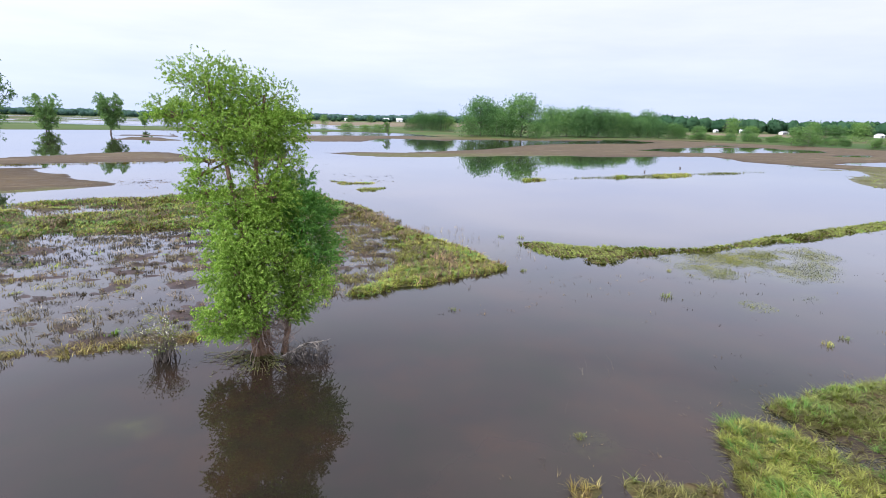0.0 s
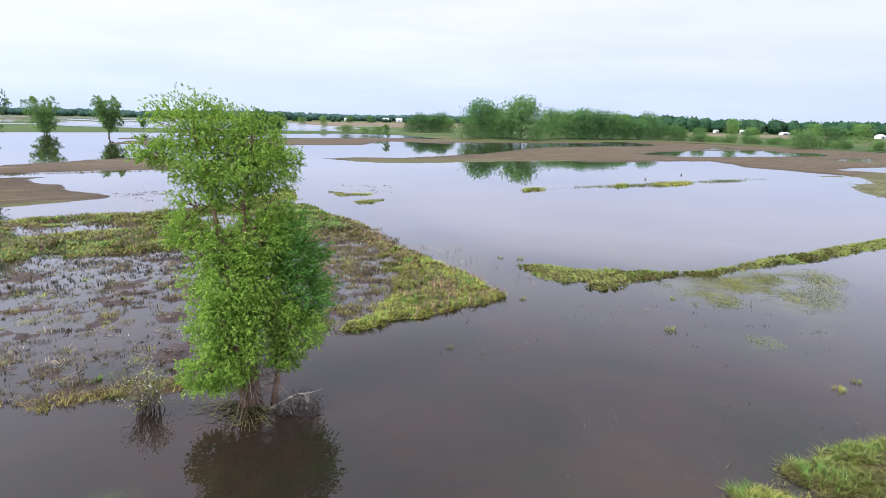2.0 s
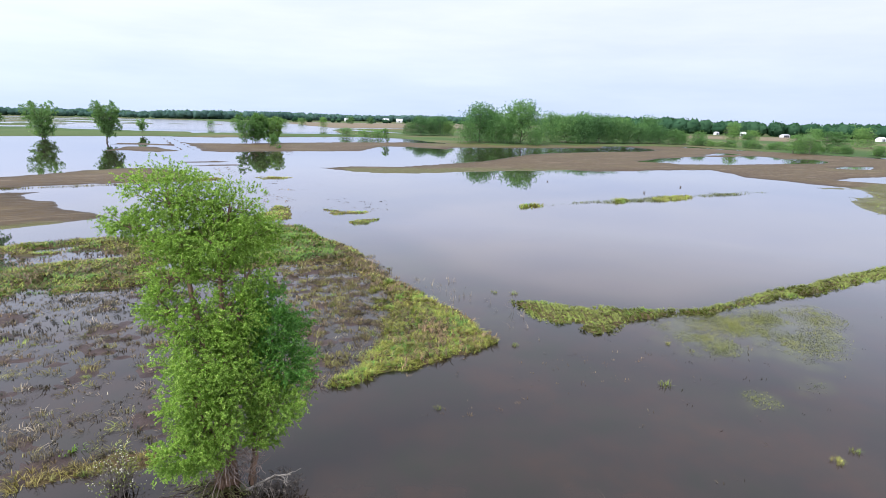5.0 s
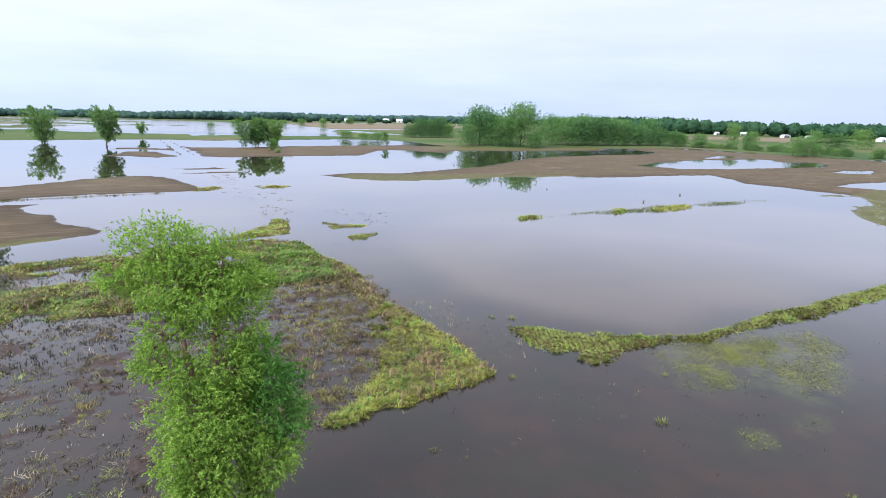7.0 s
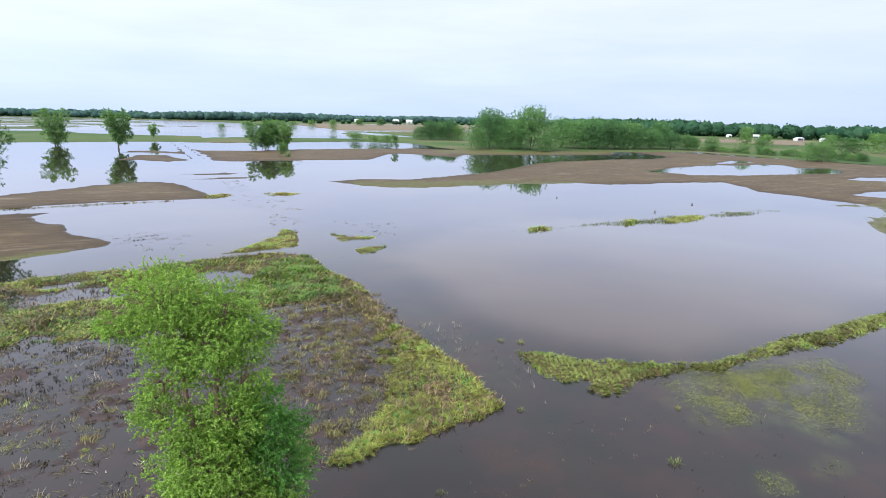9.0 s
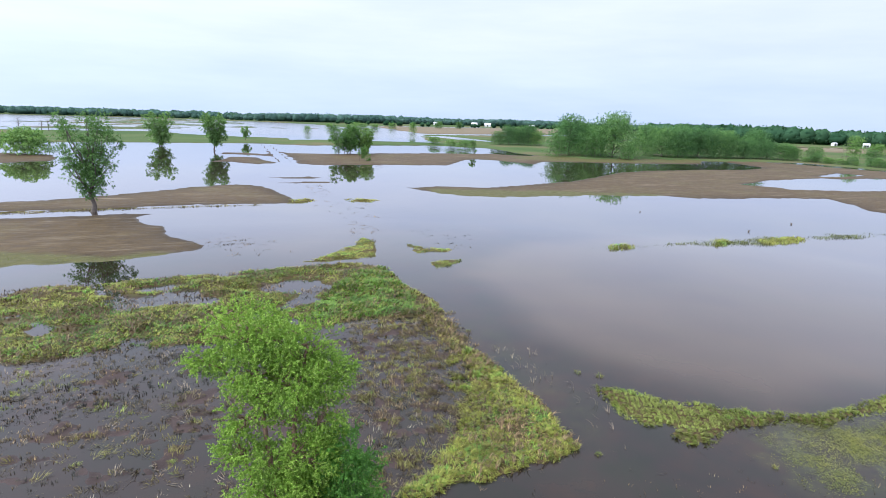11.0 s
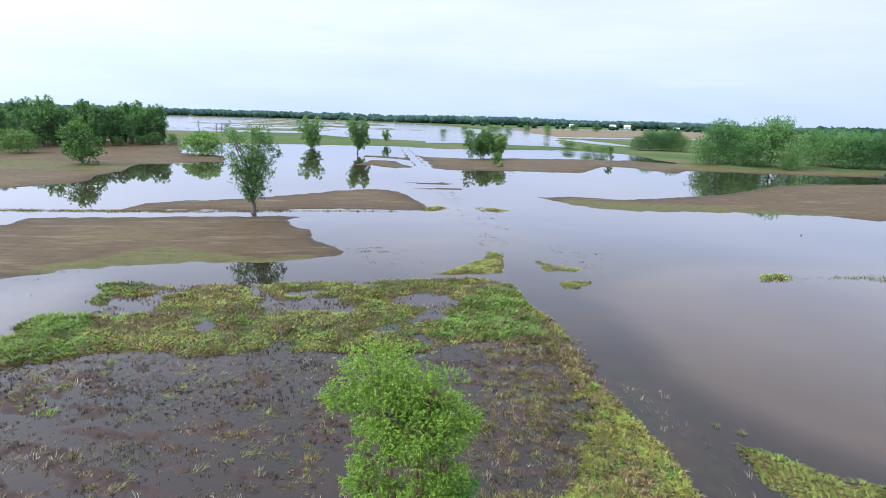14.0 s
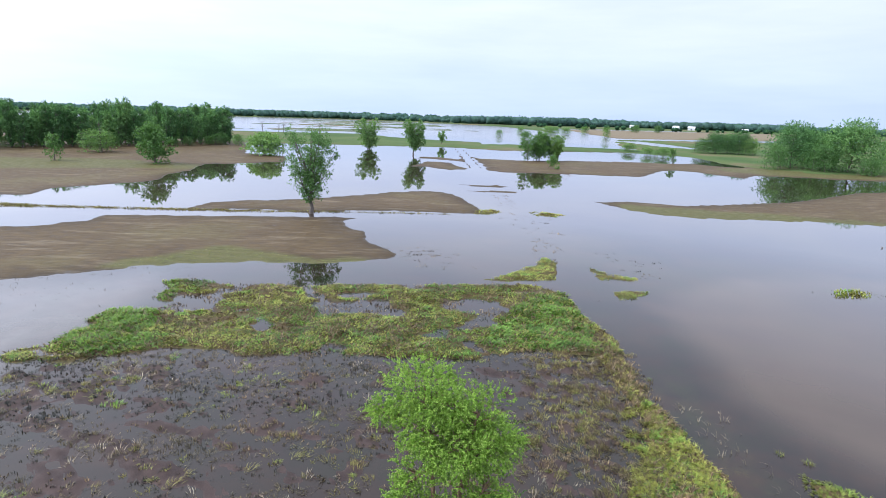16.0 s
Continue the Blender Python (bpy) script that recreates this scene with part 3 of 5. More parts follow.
land("tilled", 0.8, 25.0, 5.0, [(190, 470), (215, 520), (330, 560), (330, 500), (260, 440)])
land("mud", 0.5, 6.0, 3.0, [(-60, 372), (-20, 330), (60, 300), (60, 322), (0, 352), (-50, 400)])
# low green strips between the far sheets of water
strip_rng = random.Random(14)
for k in range(44):
    a, b = strip_rng.random(), (k + strip_rng.random()) / 44
    x, y = -300 - 215 * b + 90 * (a - 0.3), 360 + 300 * b + 110 * (a - 0.3)
    l, w = strip_rng.uniform(18, 80), strip_rng.uniform(1.5, 6) * (1 + b)
    LAND.append(("field", 0.35, 4.0, 3.0, [(x - 0.77 * l, y - 0.64 * l), (x + 0.64 * w, y - 0.77 * w), (x + 0.77 * l, y + 0.64 * l), (x - 0.64 * w, y + 0.77 * w)]))
# low banks of the straight ditch
land("mud", 0.1, 1.2, 0.6, [(-138.9, 264), (-117.6, 229.3), (-98.9, 198), (-83.6, 172.9), (-81.8, 172.9), (-97.1, 198), (-115.8, 229.3), (-137.1, 264)])
land("mud", 0.1, 1.2, 0.6, [(-136.3, 267.1), (-116.9, 235), (-100.4, 207.5), (-78.8, 171.9), (-77, 171.9), (-98.6, 207.5), (-115.1, 235), (-134.5, 267.1)])
# pools left in the grass
POOLS = [[(-49, 37.8), (-44.9, 40.6), (-40.6, 36.7), (-43.7, 34.6)], [(-36, 43.6), (-29.9, 48.8), (-28.3, 46.4), (-32.6, 41)],
         [(-26.1, 51.9), (-21.5, 53.6), (-18.2, 53.2), (-18, 51.2), (-22.8, 48.8)], [(-40.5, 47.2), (-36.1, 46.5), (-33, 44.5), (-37.2, 44.2)]]
# shallow pools on the mud and in the fields
FAR_POOLS = [[(55.9, 174.8), (63.8, 182.7), (70.1, 192.9), (79.6, 200.2), (94.6, 212), (100.4, 211.1), (115.9, 220.9), (122.6, 217.5), (120.8, 206.9), (133, 210.3), (130.7, 198.2), (123.2, 188), (106.4, 181.9), (85.1, 172.1), (66.9, 167.7), (66.9, 172.1), (60.9, 174.2)],
             [(110.8, 167.4), (122.4, 176.7), (122.7, 175.1), (131.8, 179), (128.8, 173.1), (121.5, 165.9), (114.5, 165.1)],
             [(88.4, 130.2), (95.8, 136.8), (108.6, 142.6), (117.7, 139.9), (104.4, 123.8), (94.3, 125.6), (91.6, 127.9)],
             [(94.4, 217.2), (110.2, 236.9), (119.7, 233.6), (102.3, 219.6)],
             [(-98.3, 452), (-82.9, 472.2), (-57.7, 443.2), (-31.8, 407.1), (-32.5, 385.3), (-54.7, 396), (-73.1, 418.5)],
             [(-155.4, 331.9), (-139.9, 341.6), (-110.8, 368.3), (-93.4, 391.2), (-88.8, 372.6), (-104.5, 348.1), (-131, 320.5), (-143, 306)]]
COVERS = ("peat", "grass", "field", "tilled", "olive")
BED = -0.22


def terrain(x, y):
    """Height and cover of the ground at rows of places."""
    far = np.hypot(x, y)
    z = np.full(x.shape, BED) + 0.03 * fbm(x, y, 6.0, 3)
    cover = {c: np.zeros(x.shape) for c in COVERS}
    for k, (kind, height, edge, ragged, outline) in enumerate(LAND):
        px, py = zip(*outline)
        m = edge + ragged + 2
        near = np.nonzero((x > min(px) - m) & (x < max(px) + m) & (y > min(py) - m) & (y < max(py) + m))[0]
        if not len(near):
            continue
        nx, ny = x[near], y[near]
        d = inside(nx, ny, outline) + ragged * (fbm(nx, ny, 3.0 * ragged + 1.0, 11 + k) + 0.5 * fbm(nx, ny, 0.7 * ragged + 0.4, 71 + k))
        lift = smooth(d / edge + 0.5)
        if kind == "peat":
            low = -0.022 + height + 0.13 * fbm(nx * 0.6 + ny * 0.3, ny * 1.1 - nx * 0.4, 1.0, 5, 5) + 0.05 * fbm(nx, ny, 7.0, 6)
        elif kind == "grass":
            low = height * (0.55 + 0.45 * smooth(d / (3 * edge))) + 0.10 * fbm(nx, ny, 1.6, 8, 4) + 0.07 * fbm(nx, ny, 7.0, 15) - 0.03
            if k == 0:
                low = low + 0.42 * fbm(nx * 0.5 + ny * 0.3, ny * 0.9 - nx * 0.5, 2.6, 19) - 0.04
        elif kind == "mud":
            low = height * (0.25 + 0.75 * smooth(d / (3.0 * edge))) + smooth(d / edge) * (0.03 * fbm(nx * 0.5 + ny * 0.25, ny - nx * 0.5, 3.0, 9, 5) + 0.03 * fbm(nx, ny, 18.0, 10))
        elif kind == "olive":
            low = height + 0.05 * fbm(nx, ny, 4.0, 13)
        else:
            low = height + 0.1 * fbm(nx, ny, 25.0, 12)
        new_z = BED + (low - BED) * lift
        take = (new_z > z[near]) | ((d > -edge) & (kind in ("tilled", "olive")))
        w = smooth(d / (0.5 * edge) + 1.0)
        for c in COVERS:
            cover[c][near] = np.where(take, cover[c][near] * (1 - w) + (w if c == kind else 0), cover[c][near])
        z[near] = np.where(take, np.maximum(new_z, z[near]) if kind == "olive" else new_z, z[near])
    for outline in POOLS:
        d = inside(x, y, outline) + 0.9 * fbm(x, y, 2.0, 61)
        w = smooth(d / 0.9 + 0.5)
        z = z * (1 - w) + (-0.05 + 0.14 * fbm(x, y, 1.3, 62)) * w
        for c in COVERS:
            cover[c] = cover[c] * (1 - w) + (w if c == "peat" else 0)
    for outline in FAR_POOLS:
        w = smooth((inside(x, y, outline) + 1.2 * fbm(x, y, 5.0, 63)) / 3.0 + 0.5)
        z = z + (-0.12 - z) * w
    return z, cover


def polar_sheet(start, reach, turn_step, range_step):
    """A sheet in rings round the origin, finest over the open side: x, y and quads."""
    turns = np.radians(np.concatenate([np.arange(-180, -84, 6.0), np.arange(-84, 64, turn_step), np.arange(64, 180, 6.0)]))
    rings = np.concatenate([[0.02], start * np.exp(np.arange(0, math.log(reach / start) + range_step, range_step))])
    a, r = np.meshgrid(turns, rings, indexing="ij")
    x, y = r * np.sin(a), r * np.cos(a)
    n, k = len(turns), len(rings)
    i, j = np.meshgrid(np.arange(n), np.arange(k - 1), indexing="ij")
    i2 = (i + 1) % n
    quads = np.stack([i * k + j, i * k + j + 1, i2 * k + j + 1, i2 * k + j], -1).reshape(-1, 4)
    return x.ravel(), y.ravel(), quads[:, ::-1]


def add_values(me, name, values):
    a = me.attributes.new(name, 'FLOAT', 'POINT')
    a.data.foreach_set("value", np.asarray(values, np.float32))


gx, gy, gq = polar_sheet(3.0, 4500.0, 0.28, 0.0155)
gz, gcover = terrain(gx, gy)
gz = gz + fall(gx, gy)
ground = new("ground", mesh_of("ground", np.stack([gx, gy, gz], 1), gq, GROUND))
for c in COVERS:
    add_values(ground.data, c, gcover[c])
tagged(ground, "flooded river meadow of brown mud and grass", "ground", kind="structure")

# Silty shallows and patches of drowned weed in the water
SILT = [(0.64, 5.0, [(-8, 62), (2, 45), (8, 39), (16, 38), (28, 45), (45, 56), (70, 75), (60, 100), (20, 90), (0, 80)]),
        (0.05, 5.0, [(-50, 22), (-20, 38), (-6, 46), (-2, 34), (-6, 20), (-16, 14), (-40, 0)]),
        (0.12, 3.0, [(5, 17), (9, 14.5), (9, 8), (0, 7), (0, 12)]),
        (0.35, 12.0, [(-40, 64), (-20, 58), (-20, 100), (-45, 100), (-58, 80)]),
        (0.65, 25.0, [(-400, -100), (-80, 60), (-50, 90), (0, 112), (60, 125), (200, 125), (600, 100), (600, 1500), (-3000, 1500), (-3000, -100)])]
WEED = [(0.62, 2.0, [(12.5, 34.3), (15.4, 35.6), (18, 36.6), (21.9, 37.8), (25.5, 38.7), (26.2, 36.9), (25.5, 34.8), (23.7, 31.8), (21.9, 29.5), (19.7, 28.8), (18.4, 29.6), (17.2, 30.7), (15.7, 29.5), (14, 29.6), (13.4, 31.1), (12.6, 32.5)]),
        (0.5, 1.2, [(17.4, 35.7), (19.5, 36.7), (21.9, 36.3), (21.4, 34.5), (19.1, 32.5), (17.6, 32.1), (16.9, 33.5)]),
        (0.45, 1.0, [(14.8, 31.2), (16.9, 32), (16.9, 30.7), (15.7, 29.5), (14.6, 29.7)]),
        (0.5, 0.8, [(17.1, 26.4), (18.6, 27.1), (19, 26.3), (18.2, 25.4), (17.1, 25.5)]),
        (0.5, 0.8, [(14.5, 25.4), (15.3, 25.7), (15.6, 24.8), (14.8, 23.8), (14.1, 24.1)]),
        (0.18, 2.5, [(-3, 48), (4, 36), (5, 31), (3, 31), (-5, 45)]),
        (0.4, 1.0, [(-8.6, 13.2), (-7.9, 13.2), (-7.9, 12.8), (-8.6, 12.8)]),
        (0.3, 1.0, [(3.6, 13.4), (4.6, 13.4), (4.6, 12.4), (3.6, 12.4)]),
        (0.6, 3.0, [(7.2, 77.9), (10.3, 80.5), (14.4, 81.9), (17.8, 84.6), (25.7, 89.2), (33.6, 94.1), (38.8, 95.5), (45.5, 100.1), (53.3, 103.9), (58.5, 104.1), (49.2, 97.6), (43.3, 95), (34.1, 87.9), (26.1, 84.4), (21.8, 83.8), (14, 79.3), (10.2, 77.5)]),
        (0.6, 6.0, [(5, 228), (36, 238), (66, 252), (85, 248), (60, 228), (38, 212), (26, 198), (18, 182), (8, 205)]),
        (0.35, 4.0, [(-16.2, 112.4), (-8.8, 118.5), (0.7, 123.3), (13.6, 130.2), (27.6, 135.4), (26.9, 131.8), (13.2, 125.8), (0.7, 118.4), (-8.4, 113.9)])]
# the open far water is ruffled by the wind
WIND = [(1.0, 60.0, [(-330, 340), (-230, 350), (-120, 345), (-40, 400), (-100, 1250), (-1250, 1250), (-1250, 300), (-500, 250)])]
wx, wy, wq = polar_sheet(3.0, 1250.0, 0.7, 0.035)
water = new("water", mesh_of("water", np.stack([wx, wy, np.zeros(len(wx))], 1), wq, WATER))
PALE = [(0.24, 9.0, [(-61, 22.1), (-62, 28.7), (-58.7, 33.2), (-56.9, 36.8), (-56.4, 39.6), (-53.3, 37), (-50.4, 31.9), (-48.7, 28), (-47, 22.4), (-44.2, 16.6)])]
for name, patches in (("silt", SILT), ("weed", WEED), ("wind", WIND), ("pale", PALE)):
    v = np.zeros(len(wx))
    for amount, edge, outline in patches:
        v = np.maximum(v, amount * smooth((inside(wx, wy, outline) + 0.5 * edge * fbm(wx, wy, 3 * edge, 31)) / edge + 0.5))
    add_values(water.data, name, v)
tagged(water, "still brown flood water mirroring a pale sky", "water", kind="structure")


# ---- grass and reeds ----
def scatter(outline, per_m2, seed):
    r = np.random.default_rng(seed)
    px, py = zip(*outline)
    n = int((max(px) - min(px)) * (max(py) - min(py)) * per_m2)
    x, y = r.uniform(min(px), max(px), n), r.uniform(min(py), max(py), n)
    keep = inside(x, y, outline) > -0.3
    return x[keep], y[keep], r


def grass_stuff(name, label, outline, per_m2, tall, wide, material, seed, least=-0.02, flow=(0.0, 0.0), patchy=0.0, patch_size=2.0, rise=0.8, gap=0.0, mess=0.6, feather=0.6):
    x, y, r = scatter(outline, per_m2, seed)
    z, _ = terrain(x, y)
    keep = smooth((inside(x, y, outline) + 0.3 + 0.8 * feather * fbm(x, y, 1.2 * feather + 0.5, seed + 70)) / feather) > r.uniform(0, 1, len(x))
    keep &= z + 0.5 * patchy * fbm(x, y, patch_size, seed + 50) > least
    z = np.maximum(z, 0.025 if least <= -1 else -0.03)
    keep &= fbm(x * 0.7 + y * 0.3, y - x * 0.4, 1.5 * gap + 0.3, seed + 31) > -1 + gap
    if patchy:
        keep &= fbm(x, y, patch_size, seed + 90) + 0.5 * r.uniform(-1, 1, len(x)) > 1 - 2 * (1 - patchy)
    x, y, z = x[keep], y[keep], z[keep]
    # gather the blades into tufts
    pitch = 1.1 * tall
    jx, jy = np.floor(x / pitch), np.floor(y / pitch)
    cx, cy = (jx + 0.15 + 0.7 * lattice(jx, jy, seed)) * pitch, (jy + 0.15 + 0.7 * lattice(jx, jy, seed + 1)) * pitch
    pull = 0.35 + 0.4 * lattice(jx, jy, seed + 2)
    x, y = x + (cx - x) * pull, y + (cy - y) * pull
    vigour = 0.55 + 0.9 * lattice(jx, jy, seed + 4)
    n = len(x)
    swirl = 2.5 * fbm(x, y, 3.0, seed + 3) * math.pi + 2.2 * lattice(jx, jy, seed + 5) + r.normal(0, mess, n)
    reach = tall * vigour * r.uniform(0.3, 1.1, n)
    lean = np.stack([np.cos(swirl), np.sin(swirl)], 1) * reach[:, None] + np.array(flow) * tall
    geo = Geo()
    geo.blades(np.stack([x, y, z - 0.03], 1), lean, tall * vigour * r.uniform(0.15, rise, n), wide * r.uniform(0.6, 1.4, n))
    return tagged(new(name, geo.mesh(name, material)), label, "grass", kind="stuff")


band, strip, bank = LAND[0][4], LAND[1][4], LAND[3][4]
LEVEE, SHOAL, SPIT_TIP, FAR_ISLAND, WET_EDGE = LAND[18][4], LAND[27][4], LAND[17][4], LAND[28][4], LAND[15][4]
grass_stuff("matted_meadow_grass", "matted yellow-green grass standing out of the flood", band, 140, 0.29, 0.042, GRASS, 1, 0.03, rise=0.65, gap=0.86, mess=0.9)
grass_stuff("fresh_meadow_grass", "fresh green grass in patches among matted grass", band, 120, 0.3, 0.042, FRESH, 2, 0.05, patchy=0.55, patch_size=4.5, rise=0.65)
grass_stuff("fresh_meadow_grass", "bright green grass on the meadow tip", [(-46.3, 24.5), (-53.4, 34.7), (-52, 41), (-46.5, 36.5), (-42, 31), (-38.1, 29.5), (-40.4, 26.1)], 120, 0.36, 0.05, FRESH, 33, 0.0, gap=0.7)
grass_stuff("fresh_meadow_grass", "bright green grass on the meadow corner", [(-18.5, 54.5), (-15.5, 61), (-11.2, 54), (-8.7, 48.2), (-12.7, 45.6), (-17.8, 43.5)], 170, 0.34, 0.045, FRESH, 34, -0.05, gap=0.5)
strip_tip = [(-4.5, 37), (-4.7, 39.5), (-3.5, 41.9), (-1.2, 38.7), (1.2, 33.9), (3.1, 31.5), (4, 29.8), (2.9, 28.4), (0.7, 27), (-1.4, 25.6), (-3.7, 24.2), (-5.4, 24.1), (-4.3, 25.9), (-3.4, 28), (-2.8, 30.1), (-2.9, 32.9)]
grass_stuff("matted_bank_grass", "flattened yellow-green grass on the low bank", strip_tip, 620, 0.3, 0.026, BANK, 3, -0.03, rise=0.6, gap=0.7, mess=1.0)
grass_stuff("thin_bank_grass", "thin olive grass along the drowned bank", strip, 160, 0.27, 0.028, GRASS, 59, 0.02, rise=0.6, gap=0.9, mess=1.0)
grass_stuff("fresh_bank_grass", "bright green grass tufts on the low bank", strip_tip, 260, 0.3, 0.028, FRESH, 4, 0.03, patchy=0.5, patch_size=3.0, rise=0.6)
grass_stuff("dyke_grass", "olive grass along a half-drowned dyke", bank, 460, 0.28, 0.026, BANK, 5, -0.3, rise=0.55, gap=0.5, feather=0.3)
grass_stuff("shore_grass", "long swept grass on the muddy shore", LAND[4][4], 950, 0.3, 0.016, BANK, 6, -0.02, (-0.1, 0.05), rise=0.75, gap=0.75, mess=1.4)
grass_stuff("shore_grass", "long swept grass on the muddy shore", [(9.6, 15.1), (12.3, 16.3), (15.2, 17.2), (20, 18.8), (20, 9), (13.4, 9), (13.4, 11), (11.6, 13.4)], 850, 0.3, 0.016, BANK, 7, -0.02, (-0.1, 0.05), rise=0.75, gap=0.75, mess=1.4)
grass_stuff("green_shore_grass", "green blades among swept shore grass", [(7.6, 14), (15.2, 17.2), (20, 18.8), (20, 9), (7.2, 9)], 640, 0.36, 0.016, FRESH, 8, 0.04, (-0.2, 0.1), 0.66, 2.0)
grass_stuff("tan_shore_grass", "tan and brown dead grass matted on the shore", [(7.6, 14), (15.2, 17.2), (20, 18.8), (20, 8), (7.2, 8)], 800, 0.36, 0.016, SHORE, 28, -0.05, (-0.2, 0.1), 0.4, 2.2, 0.35, mess=1.6)
grass_stuff("dead_meadow_grass", "brown dead grass among the meadow tufts", band, 60, 0.34, 0.045, SEDGE, 29, -0.03, patchy=0.45, patch_size=3.0)
grass_stuff("dead_bank_grass", "brown dead grass on the low bank", strip, 170, 0.36, 0.035, SEDGE, 30, -0.03, patchy=0.5, patch_size=2.2)
grass_stuff("shore_edge_grass", "thin grass at the water's edge", LAND[7][4], 560, 0.28, 0.014, SHORE, 9, -0.04, mess=1.5, gap=0.8)
grass_stuff("shore_edge_grass", "thin grass at the water's edge", LAND[8][4], 560, 0.28, 0.014, SHORE, 10, -0.04, mess=1.5, gap=0.8)
for k, i in enumerate((9, 10, 11)):
    grass_stuff("island_grass", "yellow-green grass on a small drowned island", LAND[i][4], 120, 0.24, 0.045, GRASS, 20 + k, -0.02, rise=0.6, gap=0.8, feather=1.2)
    grass_stuff("island_grass", "green grass patches on a small drowned island", LAND[i][4], 70, 0.24, 0.045, FRESH, 37 + k, 0.0, patchy=0.55, patch_size=2.5, rise=0.6, feather=1.2)
grass_stuff("marsh_edge_grass", "olive grass along the marsh edge", LAND[12][4], 330, 0.28, 0.022, SHORE, 24, -0.03, gap=0.9, mess=1.2)
grass_stuff("levee_grass", "rough grass on a thin levee line", LEVEE, 40, 0.26, 0.06, SHORE, 25, -0.05)
grass_stuff("drowned_weed", "thin yellow-green weed tips breaking the water", WEED[0][2], 900, 0.12, 0.015, WATERWEED, 26, -1, patchy=0.52, patch_size=1.6, rise=0.4, mess=1.4, feather=2.6)
for k in (1, 2, 3, 4):
    grass_stuff("drowned_weed", "thick yellow-green patch of drowned weed", WEED[k][2], 700, 0.13, 0.014, WATERWEED, 64 + k, -1, patchy=0.42, patch_size=1.0, rise=0.45, mess=1.3, feather=1.6)
grass_stuff("line_weed", "broken line of weed tips across the flooded field", WEED[8][2], 110, 0.24, 0.045, WATERWEED, 27, -1, patchy=0.46, patch_size=3.0, rise=0.9, mess=1.4, feather=3.0)
for k, outline in enumerate(([(10.3, 80), (12.4, 82.1), (14.4, 81.9), (14.1, 79.3), (11.8, 77.8), (10.1, 77.5)],
                             [(25.6, 88.7), (27.7, 90), (28.4, 88.6), (27.3, 85.5), (24.9, 84.7)],
                             [(32.4, 90.7), (38.8, 95.5), (41.3, 95.8), (39.6, 91.7), (32.3, 87.6)])):
    grass_stuff("line_grass", "green grass hummock in the line of weed", outline, 130, 0.34, 0.05, GRASS, 95 + k, -1, rise=0.9, feather=1.5)
grass_stuff("shoal_grass", "yellow-olive grass on a drowned shoal", SHOAL, 5, 0.22, 0.14, GRASS, 36, -0.05, rise=0.5, feather=6.0)
grass_stuff("mud_tip_grass", "green grass at the tip of the mud bar", SPIT_TIP, 40, 0.3, 0.08, GRASS, 55, -0.02, rise=0.5)
grass_stuff("island_grass", "olive grass on a low drowned island", FAR_ISLAND, 40, 0.3, 0.08, GRASS, 56, -0.02, rise=0.5)
grass_stuff("mud_edge_grass", "short olive grass on the wet edge of the mud", WET_EDGE, 14, 0.12, 0.05, GRASS, 35, -0.05)


def tussocks(name, label, outline, per_m2, blades, tall, wide, material, seed, spread, patch_size, level, rise=0.75):
    """Clumps of bent stems standing in the shallows."""
    x, y, r = scatter(outline, per_m2, seed)
    streak = fbm(x * 0.45 + y * 0.25, y * 1.1 - x * 0.5, patch_size, seed + 7)
    keep = streak + 0.35 * r.uniform(-1, 1, len(x)) > level
    x, y = x[keep], y[keep]
    z, _ = terrain(x, y)
    n = len(x)
    size = r.uniform(0.5, 1.35, n)
    k = np.repeat(np.arange(n), blades)
    m = len(k)
    ang, out = r.uniform(0, 2 * np.pi, m), r.uniform(0, 1, m) * spread * size[k]
    foot = np.stack([x[k] + np.cos(ang) * out, y[k] + np.sin(ang) * out, np.maximum(z[k], -0.05) - 0.02], 1)
    drift = (2.4 + 3.0 * fbm(x, y, 4.0, seed + 9) + r.normal(0, 0.8, n))[k]
    lean = np.stack([np.cos(ang) * 0.4 + np.cos(drift) * 0.8, np.sin(ang) * 0.4 + np.sin(drift) * 0.8], 1) * (tall * size[k] * r.uniform(0.2, 0.9, m))[:, None]
    geo = Geo()
    geo.blades(foot, lean, tall * size[k] * r.uniform(0.1, rise, m), wide * r.uniform(0.6, 1.4, m))
    return tagged(new(name, geo.mesh(name, material)), label, "reeds", kind="stuff")


view_marsh = [(-47, 21), (-40.2, 26), (-36.1, 29.7), (-23.7, 36.8), (-16, 40.9), (-12.7, 45.6), (-6.3, 47.3), (-3, 41), (-1.5, 34.7), (-2.5, 27.5), (-6.2, 22.5), (-6.8, 19.3),
              (-10.6, 18.8), (-12.8, 17), (-16, 15), (-30, 14)]
east_marsh = [(-13.5, 47.5), (-6.5, 49), (-2.8, 41.5), (-1.8, 35), (-2.6, 29), (-4.6, 24.6), (-7, 25), (-8.5, 32), (-12, 40)]
tussocks("withered_sedge", "withered brown sedge tussocks in wet marsh mud", view_marsh, 5.0, 26, 0.3, 0.026, SEDGE, 40, 0.24, 2.8, 0.16, 0.6)
tussocks("tan_sedge", "tan and olive sedge lying in streaks over the mud", view_marsh, 1.7, 34, 0.34, 0.026, SHORE, 61, 0.3, 3.4, 0.3, 0.5)
tussocks("withered_sedge", "small withered sedge clumps standing in shallow water", view_marsh, 4.0, 8, 0.22, 0.028, SEDGE, 41, 0.1, 5.0, 0.0, 0.8)
tussocks("dark_sedge", "short blackish sedge tufts in wet mud", view_marsh, 4.0, 9, 0.2, 0.034, DARK_SEDGE, 57, 0.13, 3.0, 0.12, 0.8)
